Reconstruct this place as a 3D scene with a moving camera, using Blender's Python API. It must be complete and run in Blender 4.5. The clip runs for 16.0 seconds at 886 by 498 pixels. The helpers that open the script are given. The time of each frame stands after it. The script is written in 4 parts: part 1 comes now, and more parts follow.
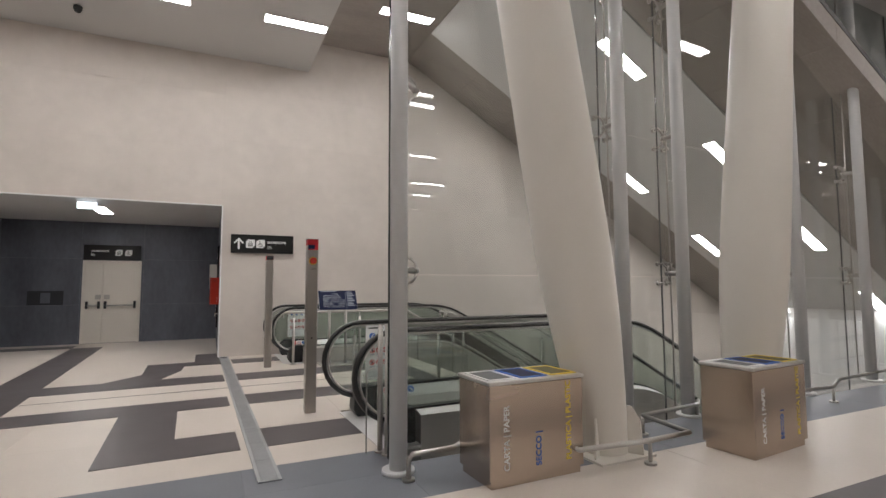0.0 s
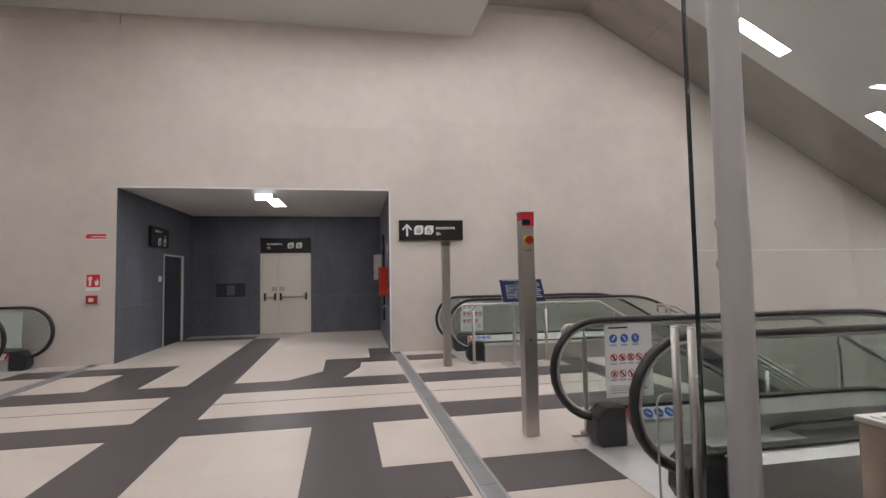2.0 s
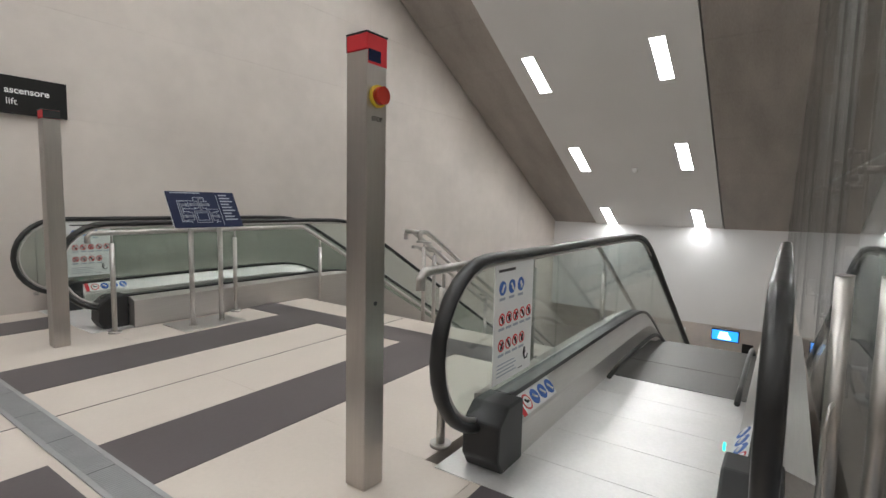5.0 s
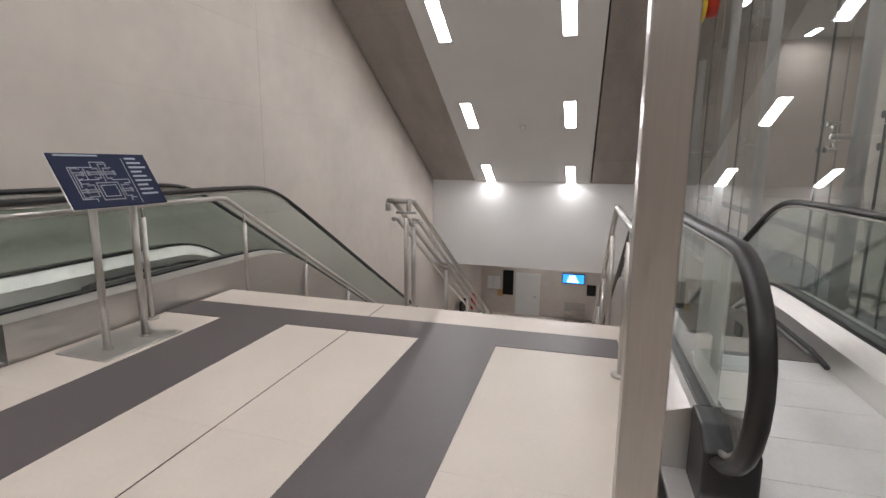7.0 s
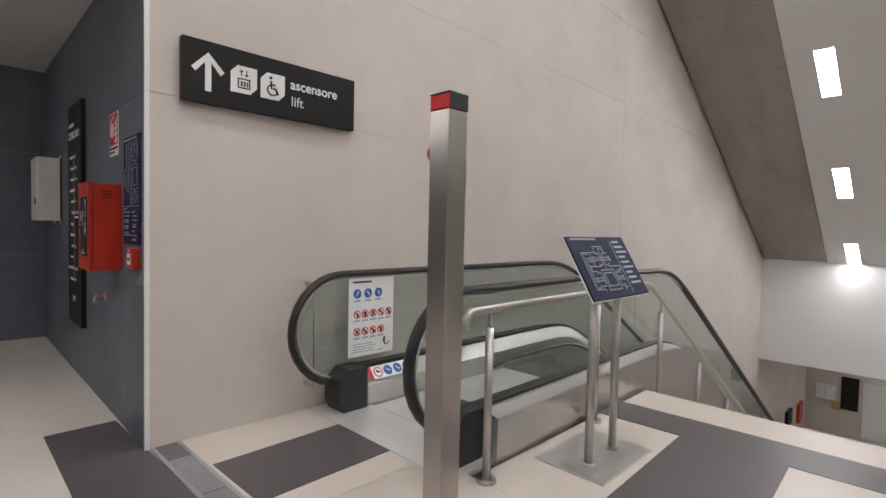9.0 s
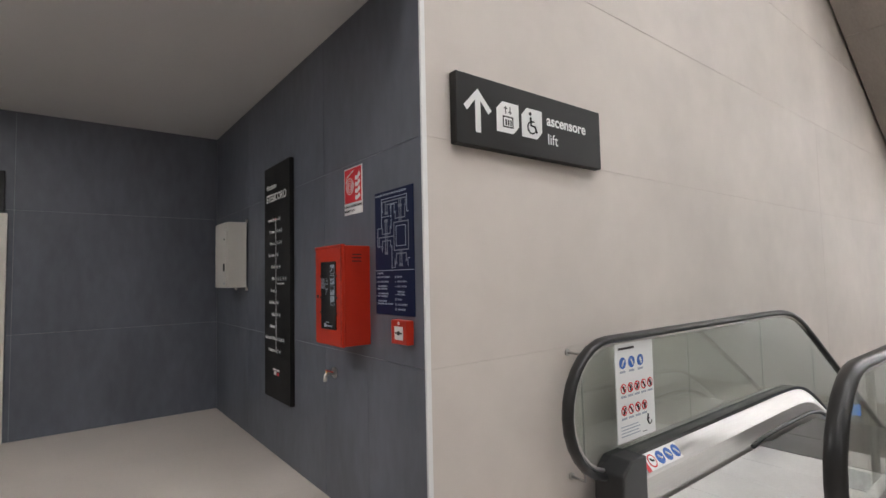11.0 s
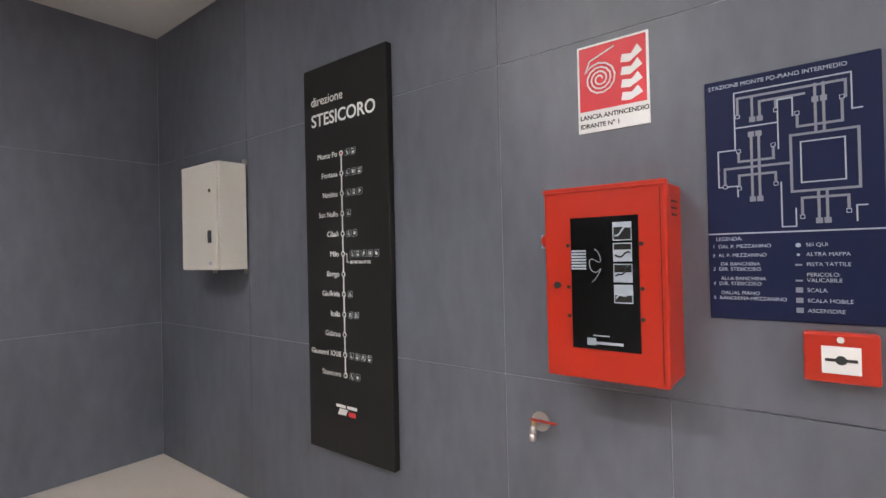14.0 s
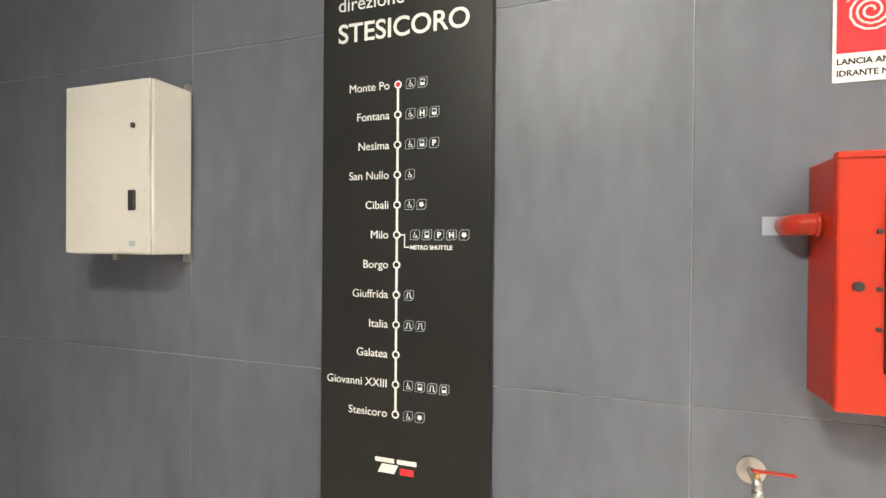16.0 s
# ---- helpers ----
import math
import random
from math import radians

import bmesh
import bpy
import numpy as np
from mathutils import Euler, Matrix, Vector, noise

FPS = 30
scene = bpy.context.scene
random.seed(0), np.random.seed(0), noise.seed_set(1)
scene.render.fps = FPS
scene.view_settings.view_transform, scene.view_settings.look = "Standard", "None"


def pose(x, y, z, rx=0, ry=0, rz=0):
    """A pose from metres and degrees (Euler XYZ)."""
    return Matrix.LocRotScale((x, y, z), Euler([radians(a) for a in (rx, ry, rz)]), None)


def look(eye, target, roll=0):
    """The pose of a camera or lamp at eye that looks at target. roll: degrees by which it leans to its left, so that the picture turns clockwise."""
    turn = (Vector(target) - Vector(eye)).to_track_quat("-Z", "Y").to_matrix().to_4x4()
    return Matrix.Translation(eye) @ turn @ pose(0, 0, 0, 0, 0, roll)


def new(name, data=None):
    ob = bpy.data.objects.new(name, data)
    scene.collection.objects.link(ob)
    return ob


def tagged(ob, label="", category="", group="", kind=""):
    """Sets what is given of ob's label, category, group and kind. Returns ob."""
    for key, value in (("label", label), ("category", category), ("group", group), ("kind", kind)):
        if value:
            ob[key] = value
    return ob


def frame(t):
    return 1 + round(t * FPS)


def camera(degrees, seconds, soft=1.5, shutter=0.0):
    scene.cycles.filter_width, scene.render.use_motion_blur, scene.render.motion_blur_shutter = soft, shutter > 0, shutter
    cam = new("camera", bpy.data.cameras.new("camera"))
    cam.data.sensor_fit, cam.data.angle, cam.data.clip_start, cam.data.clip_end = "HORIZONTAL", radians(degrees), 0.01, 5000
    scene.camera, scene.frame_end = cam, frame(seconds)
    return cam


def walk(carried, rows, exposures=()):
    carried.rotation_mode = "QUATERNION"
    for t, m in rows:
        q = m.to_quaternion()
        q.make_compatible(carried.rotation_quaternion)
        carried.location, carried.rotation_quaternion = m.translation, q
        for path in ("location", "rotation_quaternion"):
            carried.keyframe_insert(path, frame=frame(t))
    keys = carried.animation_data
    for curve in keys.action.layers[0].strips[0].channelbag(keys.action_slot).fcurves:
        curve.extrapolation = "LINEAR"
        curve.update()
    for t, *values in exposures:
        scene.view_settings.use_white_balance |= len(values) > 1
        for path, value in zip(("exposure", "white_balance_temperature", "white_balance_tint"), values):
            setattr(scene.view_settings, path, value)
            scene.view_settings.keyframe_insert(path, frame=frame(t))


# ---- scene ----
cam = camera(83.4, 16.0)
PATH = [
    (0, (-0.187, -1.443, 1.467), (0.658, 0.363, 1.614), -0.2),
    (0.5, (-0.333, -1.065, 1.459), (0.256, 0.842, 1.586), -1.2),
    (1, (-0.509, -0.674, 1.447), (-0.07, 1.273, 1.578), -0.9),
    (1.5, (-0.614, -0.259, 1.436), (-0.216, 1.697, 1.554), -1.0),
    (2, (-0.637, 0.199, 1.44), (-0.295, 2.166, 1.553), -1.0),
    (2.5, (-0.736, 0.684, 1.422), (-0.333, 2.642, 1.463), 1.3),
    (3, (-0.696, 1.124, 1.365), (-0.125, 3.041, 1.318), 0.6),
    (3.5, (-0.674, 1.606, 1.355), (0.145, 3.43, 1.293), 1.4),
    (4, (-0.713, 2.107, 1.35), (0.374, 3.782, 1.236), 1.1),
    (4.5, (-0.659, 2.569, 1.334), (0.708, 4.019, 1.171), -1.1),
    (5, (-0.69, 3.008, 1.312), (0.922, 4.178, 1.13), 1.2),
    (5.2, (-0.71, 3.147, 1.306), (0.954, 4.227, 1.056), 1.2),
    (7.3, (-0.652, 5.056, 1.339), (1.239, 5.614, 1.006), 0.5),
    (7.5, (-0.67, 5.238, 1.309), (1.193, 5.891, 0.985), 1.5),
    (8, (-0.708, 5.754, 1.321), (1.07, 6.612, 1.001), 1.9),
    (8.5, (-0.776, 6.22, 1.372), (0.788, 7.456, 1.212), -0.2),
    (9, (-0.861, 6.586, 1.403), (0.556, 7.997, 1.326), 1.3),
    (9.5, (-1.011, 6.955, 1.461), (0.296, 8.469, 1.463), 0.4),
    (10, (-1.155, 7.322, 1.489), (0.052, 8.913, 1.598), -1.2),
    (12.3, (-1.696, 8.79, 1.435), (-0.368, 10.282, 1.518), -0.9),
    (12.5, (-1.691, 8.959, 1.454), (-0.31, 10.403, 1.531), -0.4),
    (13, (-1.648, 9.413, 1.443), (-0.222, 10.815, 1.474), -1.4),
    (13.5, (-1.632, 9.82, 1.443), (-0.177, 11.192, 1.468), -1.1),
    (14, (-1.669, 10.193, 1.47), (-0.091, 11.422, 1.49), -1.3),
    (14.5, (-1.63, 10.558, 1.437), (0.037, 11.663, 1.458), -0.5),
    (15, (-1.571, 10.858, 1.432), (0.181, 11.823, 1.448), 1.7),
    (15.5, (-1.586, 11.164, 1.453), (0.243, 11.975, 1.441), -0.2),
    (16, (-1.55, 11.409, 1.445), (0.342, 12.057, 1.434), 0.5),
]
walk(cam, [(t, look(eye, target, roll)) for t, eye, target, roll in PATH],
     [(0, 0.1, 6500, 10), (1, 0.12, 6400, 13), (3, 0.14, 6400, 13), (5, 0.18, 6300, 6), (8, 0.15, 6450, 12), (10, 0.32, 6300, 9), (12.5, 0.66, 6450, 10), (13.5, 1.12, 6450, 11), (14.5, 1.85, 6450, 10), (15.2, 2.28, 6850, 4), (16, 2.38, 7150, 3)])

# ---- light ----
world = bpy.data.worlds.new("world")
scene.world = world
world.use_nodes = True
world.node_tree.nodes["Background"].inputs[0].default_value = (0.5, 0.52, 0.55, 1)
world.node_tree.nodes["Background"].inputs[1].default_value = 0.02
LAMP_POWER = 34.0


# ---- materials ----
def material(name, color, rough=0.5, metal=0.0, vary=0.08, scale=3.0, fine=60.0, bump=0.05, stretch=(1, 1, 1), spec=0.5, per_piece=0.0):
    """Base colour varied at two scales, with fine relief."""
    m = bpy.data.materials.new(name)
    m.use_nodes = True
    nt = m.node_tree
    p = nt.nodes["Principled BSDF"]
    p.inputs["Roughness"].default_value = rough
    p.inputs["Metallic"].default_value = metal
    p.inputs["Specular IOR Level"].default_value = spec
    geo = nt.nodes.new("ShaderNodeNewGeometry")
    mapping = nt.nodes.new("ShaderNodeMapping")
    mapping.inputs["Scale"].default_value = stretch
    nt.links.new(geo.outputs["Position"], mapping.inputs[0])
    big, small = nt.nodes.new("ShaderNodeTexNoise"), nt.nodes.new("ShaderNodeTexNoise")
    for n, sc, det in ((big, scale, 5), (small, fine, 3)):
        n.inputs["Scale"].default_value = sc
        n.inputs["Detail"].default_value = det
        nt.links.new(mapping.outputs[0], n.inputs["Vector"])
    add = nt.nodes.new("ShaderNodeMath")
    add.operation = "MULTIPLY_ADD"
    nt.links.new(small.outputs[0], add.inputs[0])
    add.inputs[1].default_value = 0.4
    nt.links.new(big.outputs[0], add.inputs[2])
    rng = nt.nodes.new("ShaderNodeMapRange")
    rng.inputs[1].default_value, rng.inputs[2].default_value = 0.4, 1.0
    rng.inputs[3].default_value, rng.inputs[4].default_value = 1 - vary, 1 + vary
    nt.links.new(add.outputs[0], rng.inputs[0])
    value = rng.outputs[0]
    if per_piece:
        info = nt.nodes.new("ShaderNodeObjectInfo")
        r2 = nt.nodes.new("ShaderNodeMapRange")
        r2.inputs[3].default_value, r2.inputs[4].default_value = 1 - per_piece, 1 + per_piece
        nt.links.new(info.outputs["Random"], r2.inputs[0])
        mul = nt.nodes.new("ShaderNodeMath")
        mul.operation = "MULTIPLY"
        nt.links.new(value, mul.inputs[0])
        nt.links.new(r2.outputs[0], mul.inputs[1])
        value = mul.outputs[0]
    mix = nt.nodes.new("ShaderNodeVectorMath")
    mix.operation = "SCALE"
    mix.inputs[0].default_value = color
    nt.links.new(value, mix.inputs["Scale"])
    nt.links.new(mix.outputs[0], p.inputs["Base Color"])
    rr = nt.nodes.new("ShaderNodeMapRange")
    rr.inputs[3].default_value, rr.inputs[4].default_value = max(rough - 0.08, 0.02), min(rough + 0.08, 1)
    nt.links.new(big.outputs[0], rr.inputs[0])
    nt.links.new(rr.outputs[0], p.inputs["Roughness"])
    if bump:
        b = nt.nodes.new("ShaderNodeBump")
        b.inputs["Strength"].default_value = bump
        b.inputs["Distance"].default_value = 0.01
        nt.links.new(small.outputs[0], b.inputs["Height"])
        nt.links.new(b.outputs[0], p.inputs["Normal"])
    return m


def emitter(name, color, strength):
    m = bpy.data.materials.new(name)
    m.use_nodes = True
    p = m.node_tree.nodes["Principled BSDF"]
    p.inputs["Base Color"].default_value = (*color, 1)
    p.inputs["Emission Color"].default_value = (*color, 1)
    p.inputs["Emission Strength"].default_value = strength
    return m


def glass_material(name, tint, rough=0.0):
    """Thin pane: clear pass-through with a mirror coat that grows at grazing angles."""
    m = bpy.data.materials.new(name)
    m.use_nodes = True
    nt = m.node_tree
    nt.nodes.remove(nt.nodes["Principled BSDF"])
    out = nt.nodes["Material Output"]
    t, g, mx, fr = (nt.nodes.new("ShaderNode" + k) for k in ("BsdfTransparent", "BsdfGlossy", "MixShader", "LayerWeight"))
    t.inputs[0].default_value = (*tint, 1)
    g.inputs["Roughness"].default_value = rough
    pw, ad = nt.nodes.new("ShaderNodeMath"), nt.nodes.new("ShaderNodeMath")
    pw.operation, ad.operation = "POWER", "MULTIPLY_ADD"
    fr.inputs["Blend"].default_value = 0.5
    nt.links.new(fr.outputs["Facing"], pw.inputs[0])
    pw.inputs[1].default_value = 4.0
    nt.links.new(pw.outputs[0], ad.inputs[0])
    ad.inputs[1].default_value, ad.inputs[2].default_value = 0.7, 0.045
    nt.links.new(ad.outputs[0], mx.inputs[0])
    nt.links.new(t.outputs[0], mx.inputs[1])
    nt.links.new(g.outputs[0], mx.inputs[2])
    nt.links.new(mx.outputs[0], out.inputs["Surface"])
    return m


CREAM_WALL = material("cream_slab", (0.62, 0.562, 0.515), 0.6, vary=0.10, scale=0.7, fine=4, bump=0.004, per_piece=0.012)
CREAM_FLOOR = material("cream_stone", (0.62, 0.555, 0.495), 0.42, vary=0.06, scale=1.5, fine=40, bump=0.02, per_piece=0.02)
DARK_FLOOR = material("dark_basalt", (0.098, 0.085, 0.088), 0.42, vary=0.12, scale=2.5, fine=50, bump=0.03)
BLUE_FLOOR = material("blue_grey_stone", (0.17, 0.18, 0.205), 0.45, vary=0.12, scale=2.5, fine=50, bump=0.03, per_piece=0.05)
DARK_WALL = material("slate_slab", (0.112, 0.121, 0.146), 0.45, vary=0.34, scale=1.5, fine=14, bump=0.03, stretch=(1, 1, 0.4), per_piece=0.05)
DARK_LEAF = material("plain_dark_grey", (0.03, 0.032, 0.037), 0.5, vary=0.1, scale=2, bump=0.02)
JOINT = material("pale_joint", (0.30, 0.31, 0.33), 0.8, vary=0.1)
CREAM_JOINT = material("cream_joint", (0.58, 0.525, 0.478), 0.8, vary=0.1)
WHITE_PAINT = material("white_paint", (0.63, 0.62, 0.61), 0.6, vary=0.03, scale=0.8, bump=0.02)
GREY_PANEL = material("grey_panel", (0.82, 0.82, 0.82), 0.5, vary=0.03, scale=0.8, bump=0.02)
CONCRETE = material("concrete", (0.37, 0.335, 0.305), 0.5, vary=0.2, scale=1.2, fine=25, bump=0.08, stretch=(0.5, 1.6, 0.5))
COLUMN_PAINT = material("column_paint", (0.74, 0.70, 0.64), 0.4, vary=0.03, scale=1.0, bump=0.01)
STEEL = material("brushed_steel", (0.50, 0.47, 0.44), 0.32, 1.0, vary=0.12, scale=2.0, fine=90, bump=0.03, stretch=(1, 1, 0.05))
STEEL_H = material("brushed_steel_long", (0.62, 0.60, 0.58), 0.36, 0.9, vary=0.12, scale=2.0, fine=90, bump=0.03, stretch=(0.05, 1, 1))
BIN_STEEL = material("bronze_tinted_steel", (0.54, 0.45, 0.38), 0.25, 1.0, vary=0.12, scale=2.0, fine=90, bump=0.03, stretch=(0.06, 1, 1))
TUBE = material("satin_tube", (0.52, 0.50, 0.475), 0.36, 1.0, vary=0.08, scale=3, bump=0.0)
POLE_PAINT = material("grey_pole_paint", (0.60, 0.60, 0.60), 0.35, vary=0.05, scale=2, bump=0.01)
ALU = material("ribbed_aluminium", (0.78, 0.77, 0.76), 0.40, 0.55, vary=0.1, scale=2, fine=50, bump=0.05)
RUBBER = material("black_rubber", (0.018, 0.018, 0.018), 0.35, vary=0.2, scale=5, bump=0.01)
BLACK_PLASTIC = material("black_plastic", (0.02, 0.02, 0.021), 0.45, vary=0.2, scale=6, bump=0.03)
TREAD = material("grooved_tread", (0.16, 0.155, 0.15), 0.45, 0.7, vary=0.15, scale=3, fine=120, bump=0.2, stretch=(0.1, 1, 1))
GRATE = material("galvanised_grate", (0.42, 0.43, 0.44), 0.5, 0.6, vary=0.12, scale=4, fine=60, bump=0.05)
# Flat dark grey: painted shade in gutter, openings and ceiling gap; also joints.
SHADE_JOINT_DARK = material("shade_and_joint_dark", (0.13, 0.13, 0.13), 0.8)
BLACK_SIGN = material("black_sign", (0.013, 0.0125, 0.012), 0.45, vary=0.1, scale=3, bump=0.0, spec=0.28)
WINDOW_BLACK = material("glossy_black_window", (0.005, 0.005, 0.005), 0.16, vary=0.1, bump=0.0)
SIGN_WHITE = material("sign_white", (0.78, 0.78, 0.77), 0.5, vary=0.02, bump=0.0)
RED = material("red_enamel", (0.44, 0.022, 0.007), 0.36, vary=0.06, scale=3, bump=0.01)
SIGN_RED = material("sign_red", (0.62, 0.02, 0.03), 0.5, vary=0.05, bump=0.0)
YELLOW = material("yellow", (0.75, 0.55, 0.05), 0.45, vary=0.05)
SIGN_BLUE = material("sign_blue", (0.03, 0.12, 0.45), 0.45, vary=0.05)
MAP_BLUE = material("map_blue", (0.007, 0.012, 0.045), 0.55, vary=0.12, scale=3, spec=0.2)
MAP_GREY = material("map_grey", (0.20, 0.215, 0.25), 0.6, vary=0.1)
MAP_LINE = material("map_line", (0.36, 0.40, 0.46), 0.6, vary=0.1)
GREY_BOX = material("light_grey_enamel", (0.60, 0.58, 0.53), 0.5, vary=0.03, scale=3, bump=0.02)
DOOR_PAINT = material("door_paint", (0.72, 0.67, 0.60), 0.5, vary=0.03, scale=2, bump=0.02)
# Dark olive: the yellow opening's shaded inside, put into the colour.
OLIVE_SHADE = material("olive_shaded_opening", (0.10, 0.085, 0.015), 0.6, vary=0.1)
BRASS = material("brass", (0.65, 0.45, 0.2), 0.3, 1.0, vary=0.1)
GLASS = glass_material("balustrade_glass", (0.86, 0.90, 0.88))
WALL_GLASS = glass_material("facade_glass", (0.925, 0.94, 0.935))
GLASS_EDGE = material("dark_glass_edge", (0.02, 0.028, 0.026), 0.12, vary=0.1, bump=0.0)
LAMP = emitter("lamp_diffuser", (1.0, 0.975, 0.965), LAMP_POWER)
EXIT_LIGHT = emitter("sign_light", (0.85, 0.93, 1.0), 3.0)
SCREEN = emitter("screen_blue", (0.03, 0.30, 0.95), 1.5)
GREEN_LED = emitter("green_led", (0.05, 0.9, 0.6), 2.0)


# ---- shapes ----
def bx(bm, x0, x1, y0, y1, z0, z1):
    vs = [bm.verts.new((x, y, z)) for x in (x0, x1) for y in (y0, y1) for z in (z0, z1)]
    for f in ((0, 1, 3, 2), (4, 6, 7, 5), (0, 4, 5, 1), (2, 3, 7, 6), (0, 2, 6, 4), (1, 5, 7, 3)):
        bm.faces.new([vs[i] for i in f])
    return bm


def cuboid(x0, x1, y0, y1, z0, z1, bevel=0.0, segs=2):
    bm = bx(bmesh.new(), x0, x1, y0, y1, z0, z1)
    if bevel:
        bmesh.ops.bevel(bm, geom=bm.edges[:], offset=bevel, segments=segs, affect="EDGES", profile=0.5)
    return bm


def tube(bm, pts, r, seg=12, r2=None, up=(0, 0, 1)):
    """Sweep of a round or oval section along points."""
    pts = [Vector(p) for p in pts]
    rings = []
    for i, p in enumerate(pts):
        d = (pts[min(i + 1, len(pts) - 1)] - pts[max(i - 1, 0)]).normalized()
        a = d.cross(Vector(up))
        a = a.normalized() if a.length > 1e-4 else Vector((1, 0, 0))
        b = a.cross(d).normalized()
        rings.append([bm.verts.new(p + a * math.cos(k * math.tau / seg) * r + b * math.sin(k * math.tau / seg) * (r2 or r)) for k in range(seg)])
    for m, n in zip(rings, rings[1:]):
        for k in range(seg):
            f = bm.faces.new((m[k], m[(k + 1) % seg], n[(k + 1) % seg], n[k]))
            f.smooth = True
    bm.faces.new(rings[0][::-1])
    bm.faces.new(rings[-1])
    return bm


def rod(p0, p1, r, seg=14):
    d = Vector(p1) - Vector(p0)
    return tube(bmesh.new(), (p0, p1), r, seg, up=(0, 0, 1) if abs(d.normalized().z) < 0.95 else (1, 0, 0))


def loft(sections, bm=None):
    """Closed skin over sections that have equal numbers of points."""
    bm = bm or bmesh.new()
    rings = [[bm.verts.new(p) for p in s] for s in sections]
    n = len(rings[0])
    for a, b in zip(rings, rings[1:]):
        for k in range(n):
            bm.faces.new((a[k], a[(k + 1) % n], b[(k + 1) % n], b[k]))
    bm.faces.new(rings[0][::-1])
    bm.faces.new(rings[-1])
    return bm


def poly(pts, z0, z1):
    return loft([[(x, y, z0) for x, y in pts], [(x, y, z1) for x, y in pts]])


def finish(name, bm, mat):
    bmesh.ops.recalc_face_normals(bm, faces=bm.faces[:])
    me = bpy.data.meshes.new(name)
    bm.to_mesh(me)
    bm.free()
    me.materials.append(mat)
    return me


def part(name, bm, mat, parent, label=""):
    ob = new(name, finish(name, bm, mat))
    ob.parent = parent
    return tagged(ob, label)


def part_mesh(name, me, parent, at=None, label=""):
    ob = new(name, me)
    ob.parent = parent
    if at is not None:
        ob.matrix_basis = at
    return tagged(ob, label)


def thing(name, m, label, category, group="", kind=""):
    ob = new(name)
    ob.matrix_basis = m
    return tagged(ob, label, category, group, kind)


def struct(name, bm, mat, label, category="structure"):
    return tagged(new(name, finish(name, bm, mat)), label, category, "", "structure")


def text(name, words, size, mat, parent, at, align="LEFT", bold=0.0, label=""):
    cu = bpy.data.curves.new(name, "FONT")
    cu.body, cu.size, cu.align_x, cu.offset, cu.extrude = words, size, align, bold, 0.0006
    tmp = bpy.data.objects.new(name, cu)
    me = bpy.data.meshes.new_from_object(tmp)
    bpy.data.objects.remove(tmp)
    me.materials.append(mat)
    return part_mesh(name, me, parent, at, label)


# ---- structure ----
SLOPE = 0.569  # stairs
CEIL_SLOPE, KINK, SLOPE_END = 0.5455, 4.18, 15.86


def slope_z(x):
    """Underside of the sloping ceiling."""
    return 7.15 - CEIL_SLOPE * (x - KINK)


def glass_y(x):
    return 2.70 + 0.045 * (x - 1.2)


floor = struct("floor", poly([(-14, -22), (24, -22), (24, 2.55), (1.25, 2.55), (1.25, 10), (-14, 10)], -0.25, -0.012), CREAM_JOINT, "cream stone slab floor with dark inlaid bands", "floor")
floor_landing = struct("floor_landing", poly([(1.25, 4.5), (3.6, 4.5), (3.6, 8.4), (1.25, 8.4)], -0.25, -0.012), CREAM_JOINT, "cream stone landing at the head of the stairs", "floor")
floor_alcove = struct("floor_alcove", poly([(-4.9, 10), (0, 10), (0, 14.23), (-4.9, 14.23)], -0.25, -0.012), CREAM_JOINT, "cream stone floor of the recess", "floor")

# walls
struct("wall_cream", cuboid(-14, -4.92, 10.003, 10.4, -0.25, 7.4), CREAM_JOINT, "bed of the cream slab wall", "wall")
struct("wall_cream_upper", cuboid(-4.9, 0.02, 10.003, 10.4, 3.192, 7.4), CREAM_JOINT, "bed of the cream slab wall over the recess", "wall")
wall_stair = struct("wall_stair", cuboid(0.02, 26, 10.003, 10.4, -6.6, 7.4), CREAM_JOINT, "cream slab wall beside the stairs", "wall")
wall_recess = struct("wall_recess", cuboid(0.003, 0.3, 10.4, 14.5, -0.25, 3.4), JOINT, "slate-blue slab side wall of the recess", "wall")
wall_recess_back = struct("wall_recess_back", cuboid(-5.2, 0.003, 14.233, 14.5, -0.25, 3.4), JOINT, "slate-blue slab back wall of the recess", "wall")
wall_recess_side = struct("wall_recess_side", cuboid(-5.2, -4.903, 10.4, 14.233, -0.25, 3.4), JOINT, "slate-blue slab side wall with a door", "wall")
struct("ceiling_recess", cuboid(-4.9, 0, 10.0, 14.25, 3.168, 3.19), WHITE_PAINT, "white painted ceiling of the recess", "ceiling")
struct("trim_recess", cuboid(-0.006, 0.022, 9.985, 10.0, 0.0, 3.17), SIGN_WHITE, "white metal corner trim of the recess", "trim")
struct("trim_recess_head", cuboid(-4.9, -0.006, 9.988, 10.0, 3.165, 3.19), SIGN_WHITE, "pale metal trim over the recess", "trim")
struct("wall_hall_back", cuboid(-14.3, 24.3, -22.3, -22.0, -0.25, 7.4), CREAM_WALL, "cream wall of the hall", "wall")
struct("wall_hall_west", cuboid(-14.3, -14.0, -22.0, 10.4, -0.25, 7.4), CREAM_WALL, "cream wall of the hall", "wall")
struct("wall_hall_east", cuboid(24.0, 24.3, -22.0, 3.6, -0.25, 7.4), CREAM_WALL, "cream wall of the hall", "wall")
struct("ceiling_hall", poly([(-14, -22), (24, -22), (24, 2.5), (1.75, 2.5), (1.75, 10.02), (-14, 10.02)], 6.42, 7.4), WHITE_PAINT, "white dropped ceiling with recessed linear lamps", "ceiling")
